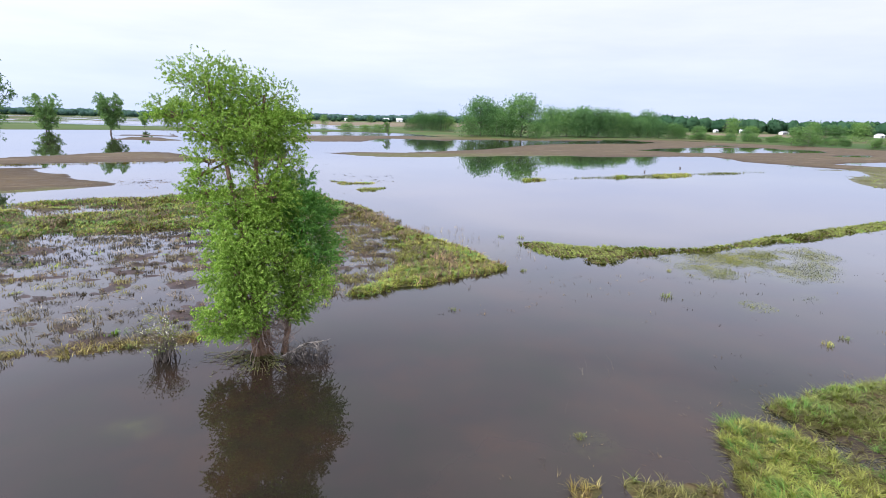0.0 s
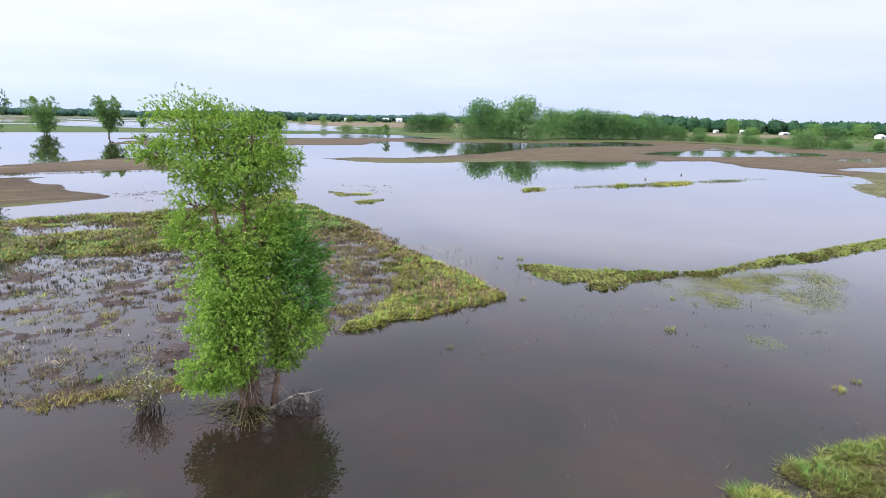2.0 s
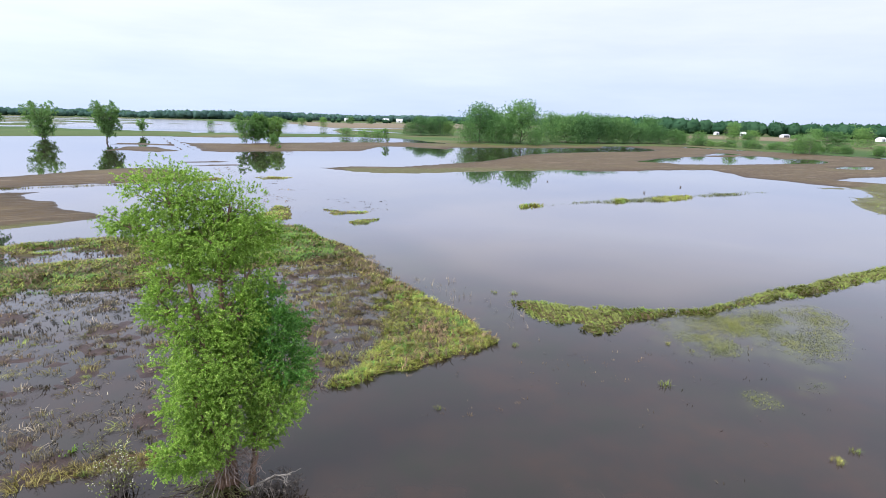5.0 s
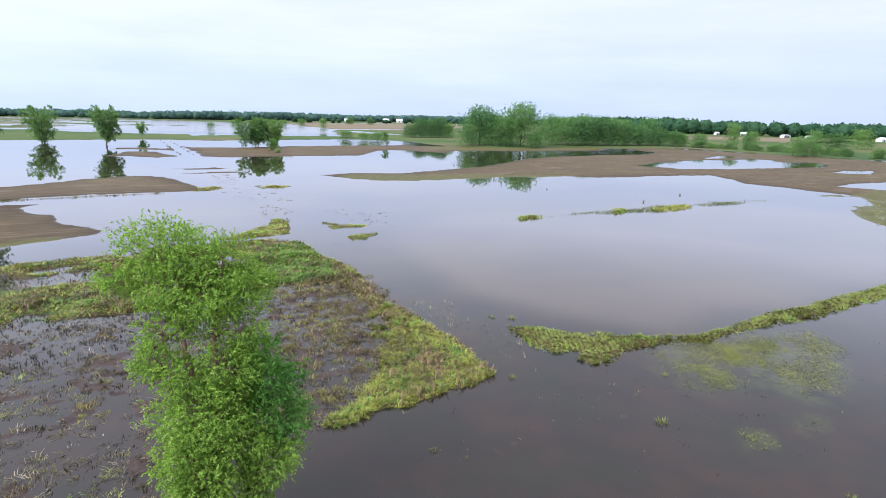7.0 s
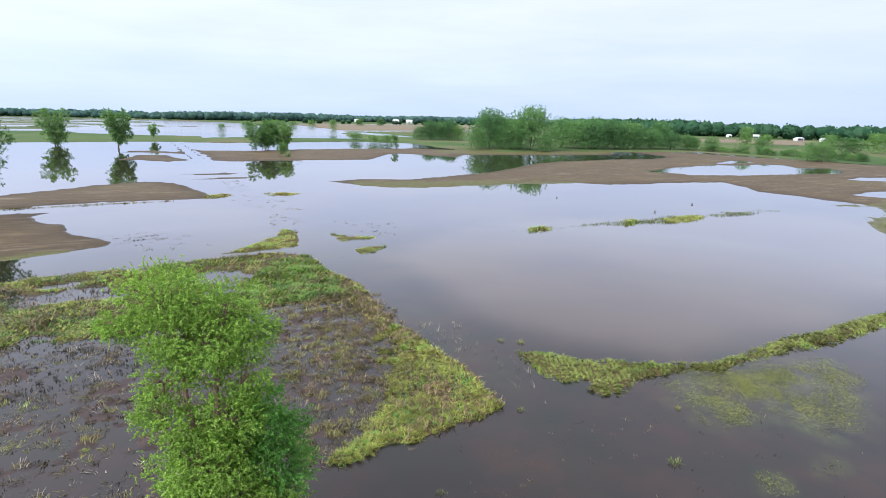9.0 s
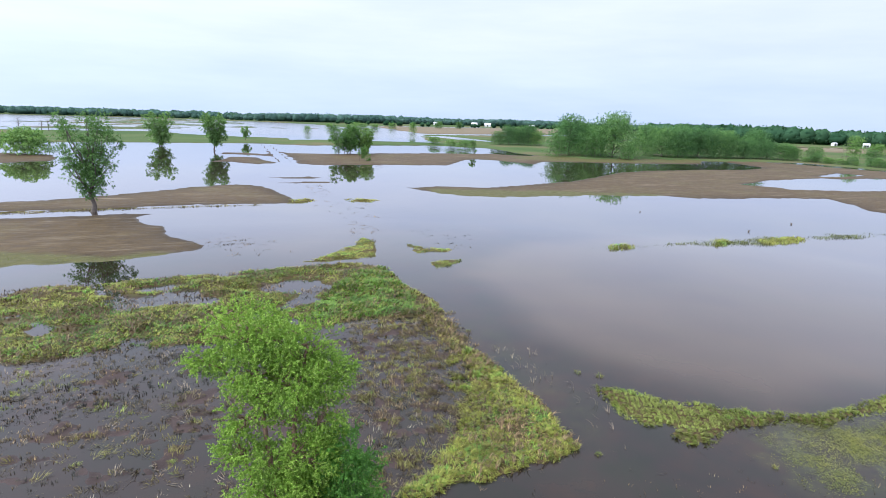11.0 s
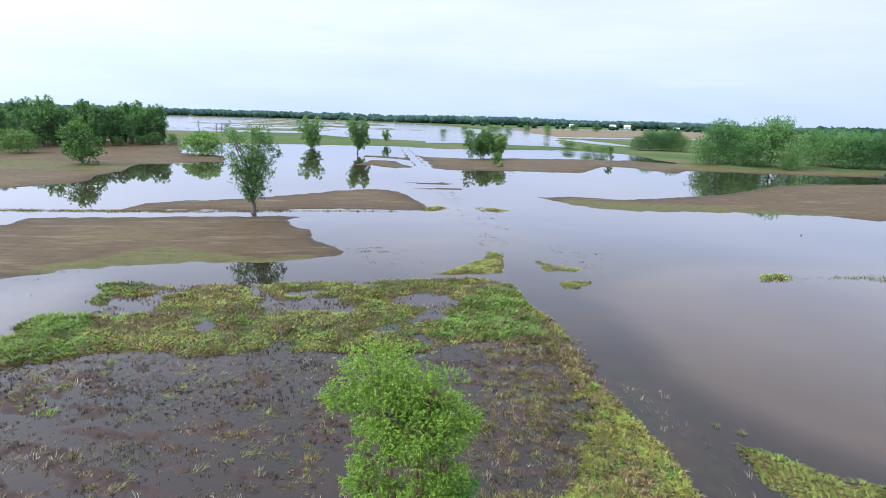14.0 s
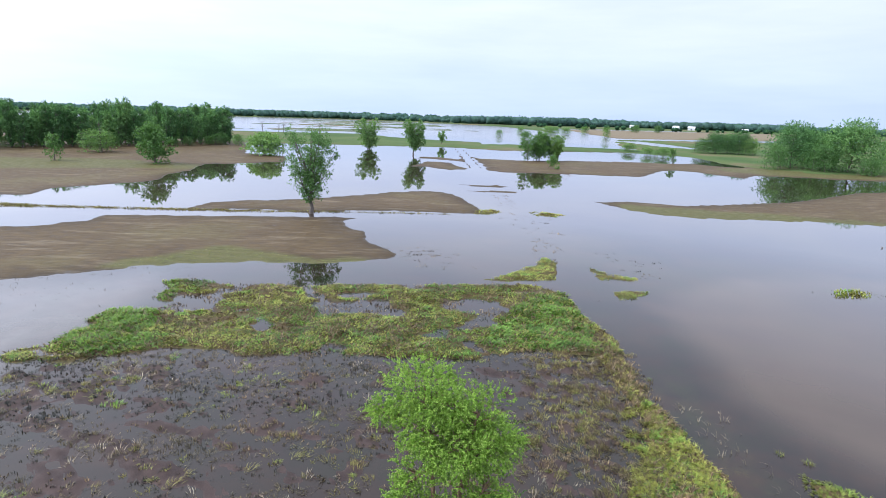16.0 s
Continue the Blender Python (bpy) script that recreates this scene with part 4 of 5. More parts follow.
tussocks("dark_sedge", "short blackish sedge tufts in the shallows", [(-47, 21), (-40, 26.5), (-30, 33), (-18, 39.5), (-15, 35), (-25, 26), (-36, 17)], 7.0, 9, 0.24, 0.04, DARK_SEDGE, 58, 0.14, 3.0, -0.05, 0.8)
tussocks("olive_sedge", "olive sedge clumps between marsh pools", view_marsh, 1.2, 34, 0.32, 0.028, GRASS, 42, 0.34, 3.0, 0.38, 0.6)
tussocks("tan_sedge", "tan and olive sedge tussocks thick along the bank", east_marsh, 3.6, 36, 0.36, 0.028, SHORE, 50, 0.3, 2.4, -0.05, 0.6)
tussocks("withered_sedge", "brown sedge tussocks between the bank and the mud", east_marsh, 4.0, 22, 0.3, 0.028, SEDGE, 62, 0.22, 2.0, -0.05, 0.7)
tussocks("bleached_stems", "bleached straw bent over the mud by the bank", east_marsh, 1.6, 12, 0.34, 0.024, STRAW, 63, 0.24, 2.4, 0.1, 0.5)
tussocks("bleached_stems", "bleached straw stems bent over the marsh", view_marsh, 1.2, 9, 0.5, 0.035, STRAW, 43, 0.3, 4.0, 0.3, 0.4)
tussocks("bleached_reeds", "bleached dead reeds in the channel", [(-4, 43), (2, 36), (5, 31), (7, 30), (6.5, 33), (0, 43)], 2.4, 4, 0.6, 0.018, STRAW, 44, 0.12, 4.0, 0.1)
tussocks("dark_weed", "dark weed tips standing in open water", [(-1, 26.5), (4, 30), (9, 33), (14, 34), (14, 30), (6, 24), (-2, 22)], 2.2, 6, 0.2, 0.02, SEDGE, 45, 0.15, 3.0, 0.1)
tussocks("dark_weed", "dark weed tips standing in open water", [(9, 24), (16, 30), (26, 32), (20, 20), (14, 14.5), (8, 15)], 1.4, 6, 0.2, 0.018, SEDGE, 46, 0.18, 4.0, 0.18)
tussocks("dead_stalks", "pale dead stalks in the shallows", [(1.5, 11.5), (5, 14.5), (9, 16.5), (9.5, 18.5), (5, 17), (1, 13)], 1.3, 2, 0.4, 0.012, STRAW, 47, 0.1, 2.0, -0.1, 1.3)
tussocks("dark_weed", "dark weed tips in the shallows off the shore", [(1.5, 11), (4.5, 13.5), (7.5, 15.5), (11, 17.2), (16, 19.5), (15, 17.6), (9.5, 15.4), (7, 13), (6, 10.8)], 5.5, 6, 0.2, 0.016, SEDGE, 53, 0.14, 1.6, 0.0, 0.6)
tussocks("bank_weed", "dark weed fringing the dyke", [(5, 33), (9, 31), (14, 33), (38, 46), (40, 44), (20, 30), (8, 28)], 1.1, 7, 0.2, 0.02, SEDGE, 48, 0.2, 4.0, 0.15)
tussocks("drift_weed", "floating weed scraps beside the mud point", [(-43, 62), (-32, 60), (-28, 64), (-37, 71), (-45, 70)], 0.7, 6, 0.2, 0.05, SEDGE, 51, 0.4, 5.0, 0.1)
tussocks("thin_reeds", "thin reeds standing in shallow water", [(-68, 36), (-55, 45), (-48, 37), (-52, 28), (-62, 26)], 0.9, 5, 0.3, 0.02, SEDGE, 52, 0.3, 5.0, 0.1)
tussocks("drift_weed", "floating weed scraps on the crossing channels", [(-45, 95), (-38, 118), (-25, 108), (-18, 80), (-8, 66), (-20, 74), (-38, 100)], 0.5, 6, 0.25, 0.07, SEDGE, 49, 0.5, 6.0, 0.05, 0.4)
tussocks("island_weed", "dark weed round the small drowned islands", [(-27, 58), (-25, 72), (-18, 77), (-7, 74), (-6, 64), (-12, 59), (-18, 64)], 0.6, 6, 0.2, 0.04, SEDGE, 54, 0.3, 4.0, 0.1, 0.5)


for k, (outline, count) in enumerate((([(-52.5, 122.4), (-49.2, 124.8), (-39.1, 108.1), (-37.6, 101.2), (-43.1, 107.1)], 1.2),
                                     ([(-38.9, 97.5), (-36.2, 100.7), (-30.0, 101.9), (-29.0, 91.2), (-33.4, 90.8)], 1.0),
                                     ([(-29.2, 86.3), (-25.5, 91.1), (-20.7, 76.0), (-21.0, 71.6), (-23.6, 74.3)], 1.6),
                                     ([(-41.9, 68.3), (-33.8, 70.7), (-31.4, 67.7), (-34.2, 59.8), (-37.4, 62.3)], 1.6),
                                     ([(-17.5, 81.8), (-12.6, 86.7), (-6.7, 78.6), (-7.3, 72.1), (-11.8, 73.5)], 1.2),
                                     ([(-70.9, 179.5), (-49.5, 181.3), (-45.7, 162.2), (-51.7, 153.9), (-55.9, 147.2)], 0.5))):
    tussocks("drift_weed", "dark weed scraps where the channels cross", outline, 0.9 * count, 9, 0.36, 0.09, SEDGE, 80 + k, 0.45, 3.0, 0.05, 0.4)


def grass_tuft(x, y, size, blades, material, label, seed):
    r = np.random.default_rng(seed)
    ang, out = r.uniform(0, 2 * np.pi, blades), r.uniform(0, 1, blades) ** 0.5 * 0.3
    foot = np.stack([np.cos(ang) * out, np.sin(ang) * out, np.full(blades, -0.06)], 1)
    lean = np.stack([np.cos(ang), np.sin(ang)], 1) * r.uniform(0, 0.22, blades)[:, None] + r.normal(0, 0.08, (blades, 2))
    geo = Geo()
    geo.blades(foot, lean, r.uniform(0.1, 0.34, blades), 0.018)
    ob = new("grass_tuft", geo.mesh("grass_tuft", material))
    ob.matrix_basis = pose(x, y, 0, 0, 0, r.uniform(0, 360)) @ Matrix.Scale(size, 4)
    return tagged(ob, label, "grass tuft", "grass tufts in open water")


for k, (x, y, s) in enumerate(((11.0, 26.0, 0.9), (15.2, 20.3, 0.7), (16.3, 21.0, 0.6), (5.3, 39.2, 0.8), (3.9, 39.4, 0.7), (0.4, 23.2, 0.5), (4.4, 30.1, 0.6), (3.9, 13.2, 0.45), (13.0, 31.0, 0.5))):
    grass_tuft(x, y, s, 70, GRASS, "small green grass tuft standing in open water", 60 + k)


# ---- trees ----
def bend(a, b, sag, steps, r, wander):
    """A crooked line from a to b."""
    a, b = np.array(a, float), np.array(b, float)
    t = np.linspace(0, 1, steps)[:, None]
    p = a + (b - a) * t
    p[:, 2] += sag * np.sin(np.pi * t[:, 0])
    p[1:-1] += r.normal(0, wander, (steps - 2, 3))
    return p


def leafy_lobe(geo, centre, radii, twigs, leaf, r, per_twig=12, hang=0.25, hollow=0.35, reach=4.0, clump=0, lift=0.25, loose=0.7):
    """Leafy twigs that fill an uneven ellipsoid, denser towards its skin, gathered round clump centres where clump is given."""
    centre, radii = np.array(centre, float), np.array(radii, float)
    heads = max(4, twigs // clump) if clump else twigs
    d = r.normal(size=(heads, 3))
    d /= np.linalg.norm(d, axis=1)[:, None]
    bulge = 1 + 0.22 * np.sin(4.1 * d[:, 0] + 3.3 * d[:, 2] + 5 * r.uniform()) * np.cos(3.7 * d[:, 1] + 2.2 * d[:, 2] + 4 * r.uniform())
    rad = (hollow ** 3 + (1 - hollow ** 3) * r.uniform(0, 1, heads)) ** (1 / 3)
    root = centre + d * radii * (rad * bulge)[:, None]
    if clump:
        pick = r.integers(0, heads, twigs)
        root = root[pick] + np.clip(r.normal(0, 0.2, (twigs, 3)), -0.28, 0.28) * radii
        d = d[pick]
    way = d * 0.8 + r.normal(0, 0.55, (twigs, 3)) + np.array([0, 0, lift])
    way /= np.linalg.norm(way, axis=1)[:, None]
    long = leaf * reach * r.uniform(0.5, 1.5, twigs)
    k = np.repeat(np.arange(twigs), per_twig)
    n = len(k)
    s = r.uniform(0, 1, n)
    at = root[k] + way[k] * (s * long[k])[:, None]
    at[:, 2] -= hang * long[k] * s ** 2
    along = way[k] * 0.6 + r.normal(0, 0.7, (n, 3)) - np.array([0, 0, 0.25])
    normal = r.normal(0, loose, (n, 3)) + d[k] * 0.7 + np.array([0, 0, 0.6])
    geo.leaves(at, along, normal, leaf * r.uniform(0.7, 1.35, n), leaf * 0.5 * r.uniform(0.7, 1.3, n))


def flooded_willow():
    """The many-stemmed willow that stands in the water."""
    r = np.random.default_rng(5)
    tree = thing("willow_tree", -6.4, 17.9, 0.0, "tall bright green willow with several stems standing in flood water", "tree")
    stems = [
        ([(0.0, 0, -0.3), (-0.15, 0.1, 1.2), (-0.45, 0.5, 3.0), (-1.0, 1.0, 5.2), (-1.5, 1.5, 7.2), (-2.1, 1.9, 9.5)], 0.17),
        ([(0.18, 0.1, -0.3), (0.1, 0.2, 1.4), (-0.1, 0.7, 3.6), (-0.3, 1.2, 5.6), (-0.4, 1.7, 7.2), (-0.2, 2.2, 9.0)], 0.15),
        ([(-0.22, 0.12, -0.3), (-0.4, 0.2, 1.4), (-1.0, 0.5, 3.2), (-1.6, 0.8, 4.8), (-2.3, 1.0, 6.2)], 0.12),
        ([(-0.1, -0.16, -0.3), (-0.3, -0.3, 1.3), (-0.6, -0.2, 2.8), (-0.6, 0.2, 4.2)], 0.11),
        ([(0.80, 0.0, -0.3), (0.9, 0.3, 1.0), (1.15, 1.0, 2.6), (1.1, 1.8, 4.8)], 0.09),
        ([(0.62, 0.2, -0.3), (0.75, 0.6, 1.2), (0.6, 1.0, 2.8), (0.4, 1.4, 5.0)], 0.07),
    ]
    for pts, rad in stems:
        g = Geo()
        p = np.array(pts)
        t = np.linspace(0, len(p) - 1, 18)
        q = np.stack([np.interp(t, np.arange(len(p)), p[:, i]) for i in range(3)], 1)
        q[2:-1] += r.normal(0, 0.03, (15, 3))
        taper = np.linspace(1, 0.22, 18)
        taper[:3] *= (1.5, 1.25, 1.1)
        g.tube(q, rad * taper, 9)
        part("stem", g, BARK, tree)
    # lobes of the crown: centre, radii, twigs
    lobes = [
        ((-2.25, 2.1, 9.35), (1.3, 1.2, 1.05), 330), ((-1.2, 2.1, 9.1), (1.0, 0.95, 0.9), 210), ((-0.24, 2.4, 8.85), (1.05, 1.0, 0.9), 240), ((-3.35, 1.6, 8.4), (0.7, 0.65, 0.45), 160),
        ((-2.05, 1.8, 8.05), (1.1, 1.05, 0.8), 330), ((-0.7, 1.6, 7.95), (1.2, 1.15, 0.9), 420), ((0.27, 2.3, 7.95), (0.95, 0.93, 0.85), 400), ((-2.0, 1.0, 5.75), (0.8, 0.8, 0.6), 150),
        ((-0.4, 1.6, 6.7), (0.9, 0.9, 0.6), 100), ((-1.9, 1.3, 6.75), (0.85, 0.8, 0.55), 130), ((0.45, 1.8, 6.75), (0.8, 0.8, 0.6), 120), ((-0.95, 1.0, 5.25), (1.1, 1.05, 0.9), 300), ((0.17, 1.3, 5.55), (0.9, 0.9, 0.85), 290), ((-0.57, 0.6, 4.15), (1.35, 1.3, 1.1), 860),
        ((0.25, 0.7, 3.3), (1.1, 1.05, 1.05), 620), ((-0.86, -0.1, 3.1), (1.0, 0.95, 1.0), 500), ((-0.2, -0.2, 2.35), (1.05, 1.0, 0.9), 470), ((-1.0, -0.7, 1.6), (0.8, 0.75, 0.65), 330),
        ((1.33, 1.0, 2.4), (1.0, 0.95, 0.85), 440), ((0.92, 0.6, 1.6), (0.65, 0.62, 0.55), 180), ((-0.34, -0.7, 1.5), (0.6, 0.6, 0.5), 160), ((-0.3, 1.8, 4.4), (1.2, 1.0, 1.2), 380), ((-1.3, 2.4, 7.0), (1.0, 0.9, 1.0), 70),
    ]
    crown = Geo()
    spine = np.concatenate([np.array(p)[1:] for p, _ in stems])
    for c, rad, twigs in lobes:
        below = spine[spine[:, 2] < c[2] + 0.1]
        near = below[np.argmin(np.linalg.norm(below - np.array(c) + (0, 0, 0.6), axis=1))]
        limbs = Geo()
        limbs.tube(bend(near, c, -0.1, 6, r, 0.04), np.linspace(0.055, 0.025, 6), 6)
        for _ in range(9):
            d = r.normal(size=3)
            d[2] = abs(d[2])
            tip = np.array(c) + d / np.linalg.norm(d) * np.array(rad) * 0.9
            limbs.tube(bend(np.array(c) * 0.8 + near * 0.2, tip, -0.05, 5, r, 0.04), np.linspace(0.022, 0.006, 5), 4)
        part("limb", limbs, BARK, tree)
        leafy_lobe(crown, c, rad, int(twigs * (2.7 if c[2] > 5 else 2.3)), 0.056, r, 20, reach=3.2, clump=14)
    part("crown", crown, WILLOW, tree, "airy crown of narrow bright leaves")
    dogwood = Geo()
    for c, rad, twigs in (((1.07, 2.0, 4.85), (1.0, 0.95, 1.1), 560), ((1.26, 1.9, 3.5), (1.05, 1.0, 1.0), 540), ((0.5, 2.0, 5.5), (0.65, 0.62, 0.58), 180)):
        leafy_lobe(dogwood, c, rad, int(twigs * 1.9), 0.064, r, 20, reach=4.0, clump=16)
    part("side_crown", dogwood, DOGWOOD, tree, "denser deep green leaves of a side stem")
    roots = Geo()
    for i in range(26):
        a = r.uniform(0, 2 * math.pi)
        s = r.uniform(0.15, 0.35)
        roots.tube(bend((s * math.cos(a), s * math.sin(a), 0.4 + r.uniform(-0.25, 0.35)), (1.45 * s * math.cos(a + 0.4), 1.9 * s * math.sin(a + 0.4), -0.1), 0.03, 5, r, 0.03),
                   np.linspace(0.02, 0.012, 5), 5)
    part("root", roots, BARK, tree, "tangle of reddish roots at the waterline")
    twigs = Geo()
    for i in range(60):
        a, z = r.uniform(0, 2 * math.pi), r.uniform(0.5, 1.8)
        s = r.uniform(0.6, 1.4)
        twigs.tube(bend((0.2 * math.cos(a), 0.2 * math.sin(a), z), (s * math.cos(a), s * math.sin(a), z + r.uniform(-0.7, 0.3)), 0.05, 5, r, 0.05), np.linspace(0.018, 0.006, 5), 4)
    for i in range(70):
        foot = np.array([r.uniform(0.25, 1.0), r.uniform(-0.3, 0.3), r.uniform(0.2, 1.5)])
        twigs.tube(bend(foot, foot + (r.uniform(-0.5, 0.6), r.uniform(-0.4, 0.3), r.uniform(-0.3, 0.7)), 0.04, 5, r, 0.05), np.linspace(0.014, 0.005, 5), 4)
    part("bare_brush", twigs, plain_material("bare_twigs", (0.13, 0.095, 0.075), (0.32, 0.25, 0.21), 5), tree, "bare pinkish-grey twigs under the crown")
    trail, weed = Geo(), Geo()
    for i in range(46):
        a = r.uniform(math.pi * 0.9, math.pi * 1.85)
        s, e = r.uniform(0.2, 0.7), r.uniform(0.9, 2.2)
        p = bend((s * math.cos(a), s * math.sin(a), 0.06), (e * math.cos(a + 0.3), e * math.sin(a + 0.3), -0.02), 0.05, 6, r, 0.05)
        trail.tube(p, np.linspace(0.014, 0.006, 6), 4)
        k = r.integers(1, 6, 16)
        weed.leaves(p[k] + r.normal(0, 0.06, (16, 3)) * (1, 1, 0.3), r.normal(size=(16, 3)) * (1, 1, 0.3), np.array([[0, 0, 1.0]]) + r.normal(0, 0.3, (16, 3)), 0.12, 0.022)
    part("trailing_brush", trail, plain_material("wet_twigs", (0.05, 0.045, 0.02), (0.13, 0.11, 0.05), 5), tree, "olive twigs trailing on the water")
    part("trailing_foliage", weed, WATERWEED, tree, "olive drowned leaves on the water")
    return tree


def fallen_branch():
    r = np.random.default_rng(9)
    ob = thing("fallen_branch", -4.9, 17.5, 0.0, "grey fallen branch with dark drowned twigs beside the willow", "branch")
    wood, drowned = Geo(), Geo()
    wood.tube(bend((-0.75, 0.1, 0.05), (0.75, 0.0, 0.75), 0.1, 9, r, 0.03), np.linspace(0.05, 0.018, 9), 6)
    for i in range(22):
        s = r.uniform(0.1, 1.0)
        a = np.array([-0.75 + 1.5 * s, 0.05, 0.1 + 0.65 * s])
        wood.tube(bend(a, a + (r.uniform(-0.2, 0.5), r.uniform(-0.4, 0.4), r.uniform(-0.75, 0.15)), 0.02, 5, r, 0.04), np.linspace(0.02, 0.007, 5), 4)
    for i in range(110):
        a = np.array([r.uniform(-0.5, 0.95), r.uniform(-0.35, 0.45), -0.03])
        drowned.tube(bend(a, a + (r.uniform(-0.35, 0.35), r.uniform(-0.3, 0.3), r.uniform(0.15, 0.75)), 0.02, 5, r, 0.05), np.linspace(0.012, 0.005, 5), 4)
    leafy_lobe(drowned, (0.35, 0.1, 0.35), (0.6, 0.45, 0.32), 70, 0.07, r, 7)
    part("bare_wood", wood, plain_material("driftwood", (0.14, 0.125, 0.105), (0.3, 0.27, 0.23), 6), ob)
    part("drowned_brush", drowned, plain_material("drowned_brush", (0.03, 0.025, 0.02), (0.08, 0.065, 0.05), 6), ob)
    return ob


def blossom_shrub():
    r = np.random.default_rng(12)
    ob = thing("blossoming_shrub", -9.6, 17.3, 0.0, "half-drowned grey shrub with cream blossom at its top", "shrub")
    bloom, leaf = Geo(), Geo()
    tips = []
    for i in range(84):
        a, out = r.uniform(0, 2 * math.pi), r.uniform(0.25, 0.85)
        top = np.array([out * math.cos(a), out * math.sin(a), r.uniform(0.5, 1.3) * (1.25 - 0.5 * out)])
        foot = np.array([r.normal(0, 0.16), r.normal(0, 0.16), -0.1])
        if i % 2 == 0:
            wood = Geo()
        wood.tube(bend(foot, top, 0.12, 6, r, 0.03), np.linspace(0.016, 0.005, 6), 4)
        if i % 2:
            part("stem", wood, GREY_BARK, ob)
        tips.append(top)
    tips = np.array(tips)
    n = 900
    k = r.integers(0, len(tips), n)
    at = tips[k] + r.normal(0, 0.09, (n, 3))
    bloom.leaves(at[:170], r.normal(size=(170, 3)), r.normal(size=(170, 3)), 0.042, 0.036)
    leaf.leaves(at[500:] - (0, 0, 0.06), r.normal(size=(400, 3)), r.normal(size=(400, 3)), 0.09, 0.035)
    part("blossom", bloom, PETAL, ob, "cream blossom clusters")
    part("leaves", leaf, GRASS, ob, "sparse yellowish leaves")
    return ob


flooded_willow()
fallen_branch()
blossom_shrub()


def tree_thing(name, label, category, seed, height, width, bare, leaf, twigs, material, lobes=9, shape="oval", group="", stems=1, per_twig=7):
    """A broadleaf tree at the origin: tapered trunk and limbs, and a crown of leafy lobes. bare: free trunk below."""
    r = np.random.default_rng(seed)
    tree = thing(name, 0, 0, 0, label, category, group)
    wood, crown = Geo(), Geo()
    top = height * 0.86
    feet = [(0.0, 0.0)] if stems == 1 else [(r.normal(0, 0.18 * width), r.normal(0, 0.18 * width)) for _ in range(stems)]
    trunks = []
    for fx, fy in feet:
        tx, ty = fx + r.normal(0, 0.05 * width), fy + r.normal(0, 0.05 * width)
        pts = bend((fx, fy, -0.4), (tx, ty, top * r.uniform(0.85, 1.0)), 0, 9, r, 0.012 * height)
        rad = np.linspace(0.022 * height, 0.004 * height, 9) / stems ** 0.5
        rad[0] *= 1.5
        wood.tube(pts, rad, 8)
        trunks.append(pts)
    if shape in ("vase", "column"):
        for i in range(lobes):
            f = (i + 0.5) / lobes
            pts = trunks[i % len(trunks)]
            a = i * 2.4 + r.uniform(-0.5, 0.5)
            low = bare + (height - bare) * 0.4 * f * r.uniform(0.4, 1.0)
            tip_z = bare + (height - bare) * (0.95 - (0.55 if shape == "column" else 0.68) * (1 - f) ** 1.6 - r.uniform(0, 0.07))
            out = 0.5 * width * ((0.75 - 0.35 * f) if shape == "column" else (0.62 + 0.12 * math.sin(3 * f))) * r.uniform(0.6, 1.15)
            start = pts[np.argmin(np.abs(pts[:, 2] - low))]
            tip = np.array([start[0] + out * math.cos(a), start[1] + out * math.sin(a), tip_z])
            limb = bend(start, tip, 0, 7, r, 0.012 * height)
            wood.tube(limb, np.linspace(0.009, 0.002, 7) * height, 5)
            size = 0.5 * width * r.uniform(0.26, 0.4)
            for k, s in ((1, 0.75), (3, 1.0), (5, 1.05), (6, 0.7)):
                leafy_lobe(crown, limb[k], (size * s, size * s, min(size * 1.5, 0.11 * height) * s), int(twigs / lobes / 4), leaf, r, per_twig, 0.1, 0.3, 1.3, 5, 0.5)
    else:
        for i in range(lobes):
            f = (i + 0.5) / lobes
            z = bare + (height - bare) * (0.10 + 0.80 * f)
            if shape == "dome":
                f = 1 - (1 - f) ** 1.5
                z = bare + (height - bare) * (0.10 + 0.74 * f)
            if shape == "oval":
                spread = math.sin(math.pi * min(1, 0.18 + 0.74 * f)) ** 0.7
            elif shape == "dome":
                spread = math.sqrt(1 - (0.9 * f) ** 2)
            else:
                spread = 1.0 - 0.55 * f
            a = i * 2.4 + r.uniform(-0.4, 0.4)
            out = 0.5 * width * spread * r.uniform(0.35, 0.72)
            c = np.array([out * math.cos(a), out * math.sin(a), z])
            size = 0.5 * width * (0.5 + 0.25 * spread) * r.uniform(0.75, 1.15)
            pts = trunks[i % len(trunks)]
            start = pts[np.argmin(np.abs(pts[:, 2] - (z - 0.25 * out - 0.05 * height)))]
            wood.tube(bend(start, c, -0.05 * out, 5, r, 0.01 * height), np.linspace(0.008 * height, 0.003 * height, 5), 5)
            leafy_lobe(crown, c, (size, size, min(size, 0.2 * height) * 1.1), int(twigs / lobes), leaf, r, per_twig, 0.15, 0.45, 1.2, 3, 0.45)
    part("trunk", wood, GREY_BARK, tree)
    part("crown", crown, material, tree)
    return tree


def copies(template, places, seed=0):
    """Copies of a template tree: rows of x, y, size (height), and width over height."""
    r = np.random.default_rng(seed)
    for x, y, s, w in places:
        z = float(terrain(np.array([x]), np.array([y]))[0][0])
        made = copy_thing(template, pose(0, 0, 0))
        made.matrix_basis = pose(x, y, min(z, 0.5) if z > 0 else 0.0, 0, 0, r.uniform(0, 360)) @ Matrix.Diagonal((s * w, s * w, s, 1))


def placed(template, x, y, turn=0.0, size=(1, 1, 1)):
    z = float(terrain(np.array([x]), np.array([y]))[0][0])
    template.matrix_basis = pose(x, y, max(z, 0.0), 0, 0, turn) @ Matrix.Diagonal((*size, 1))
    return template


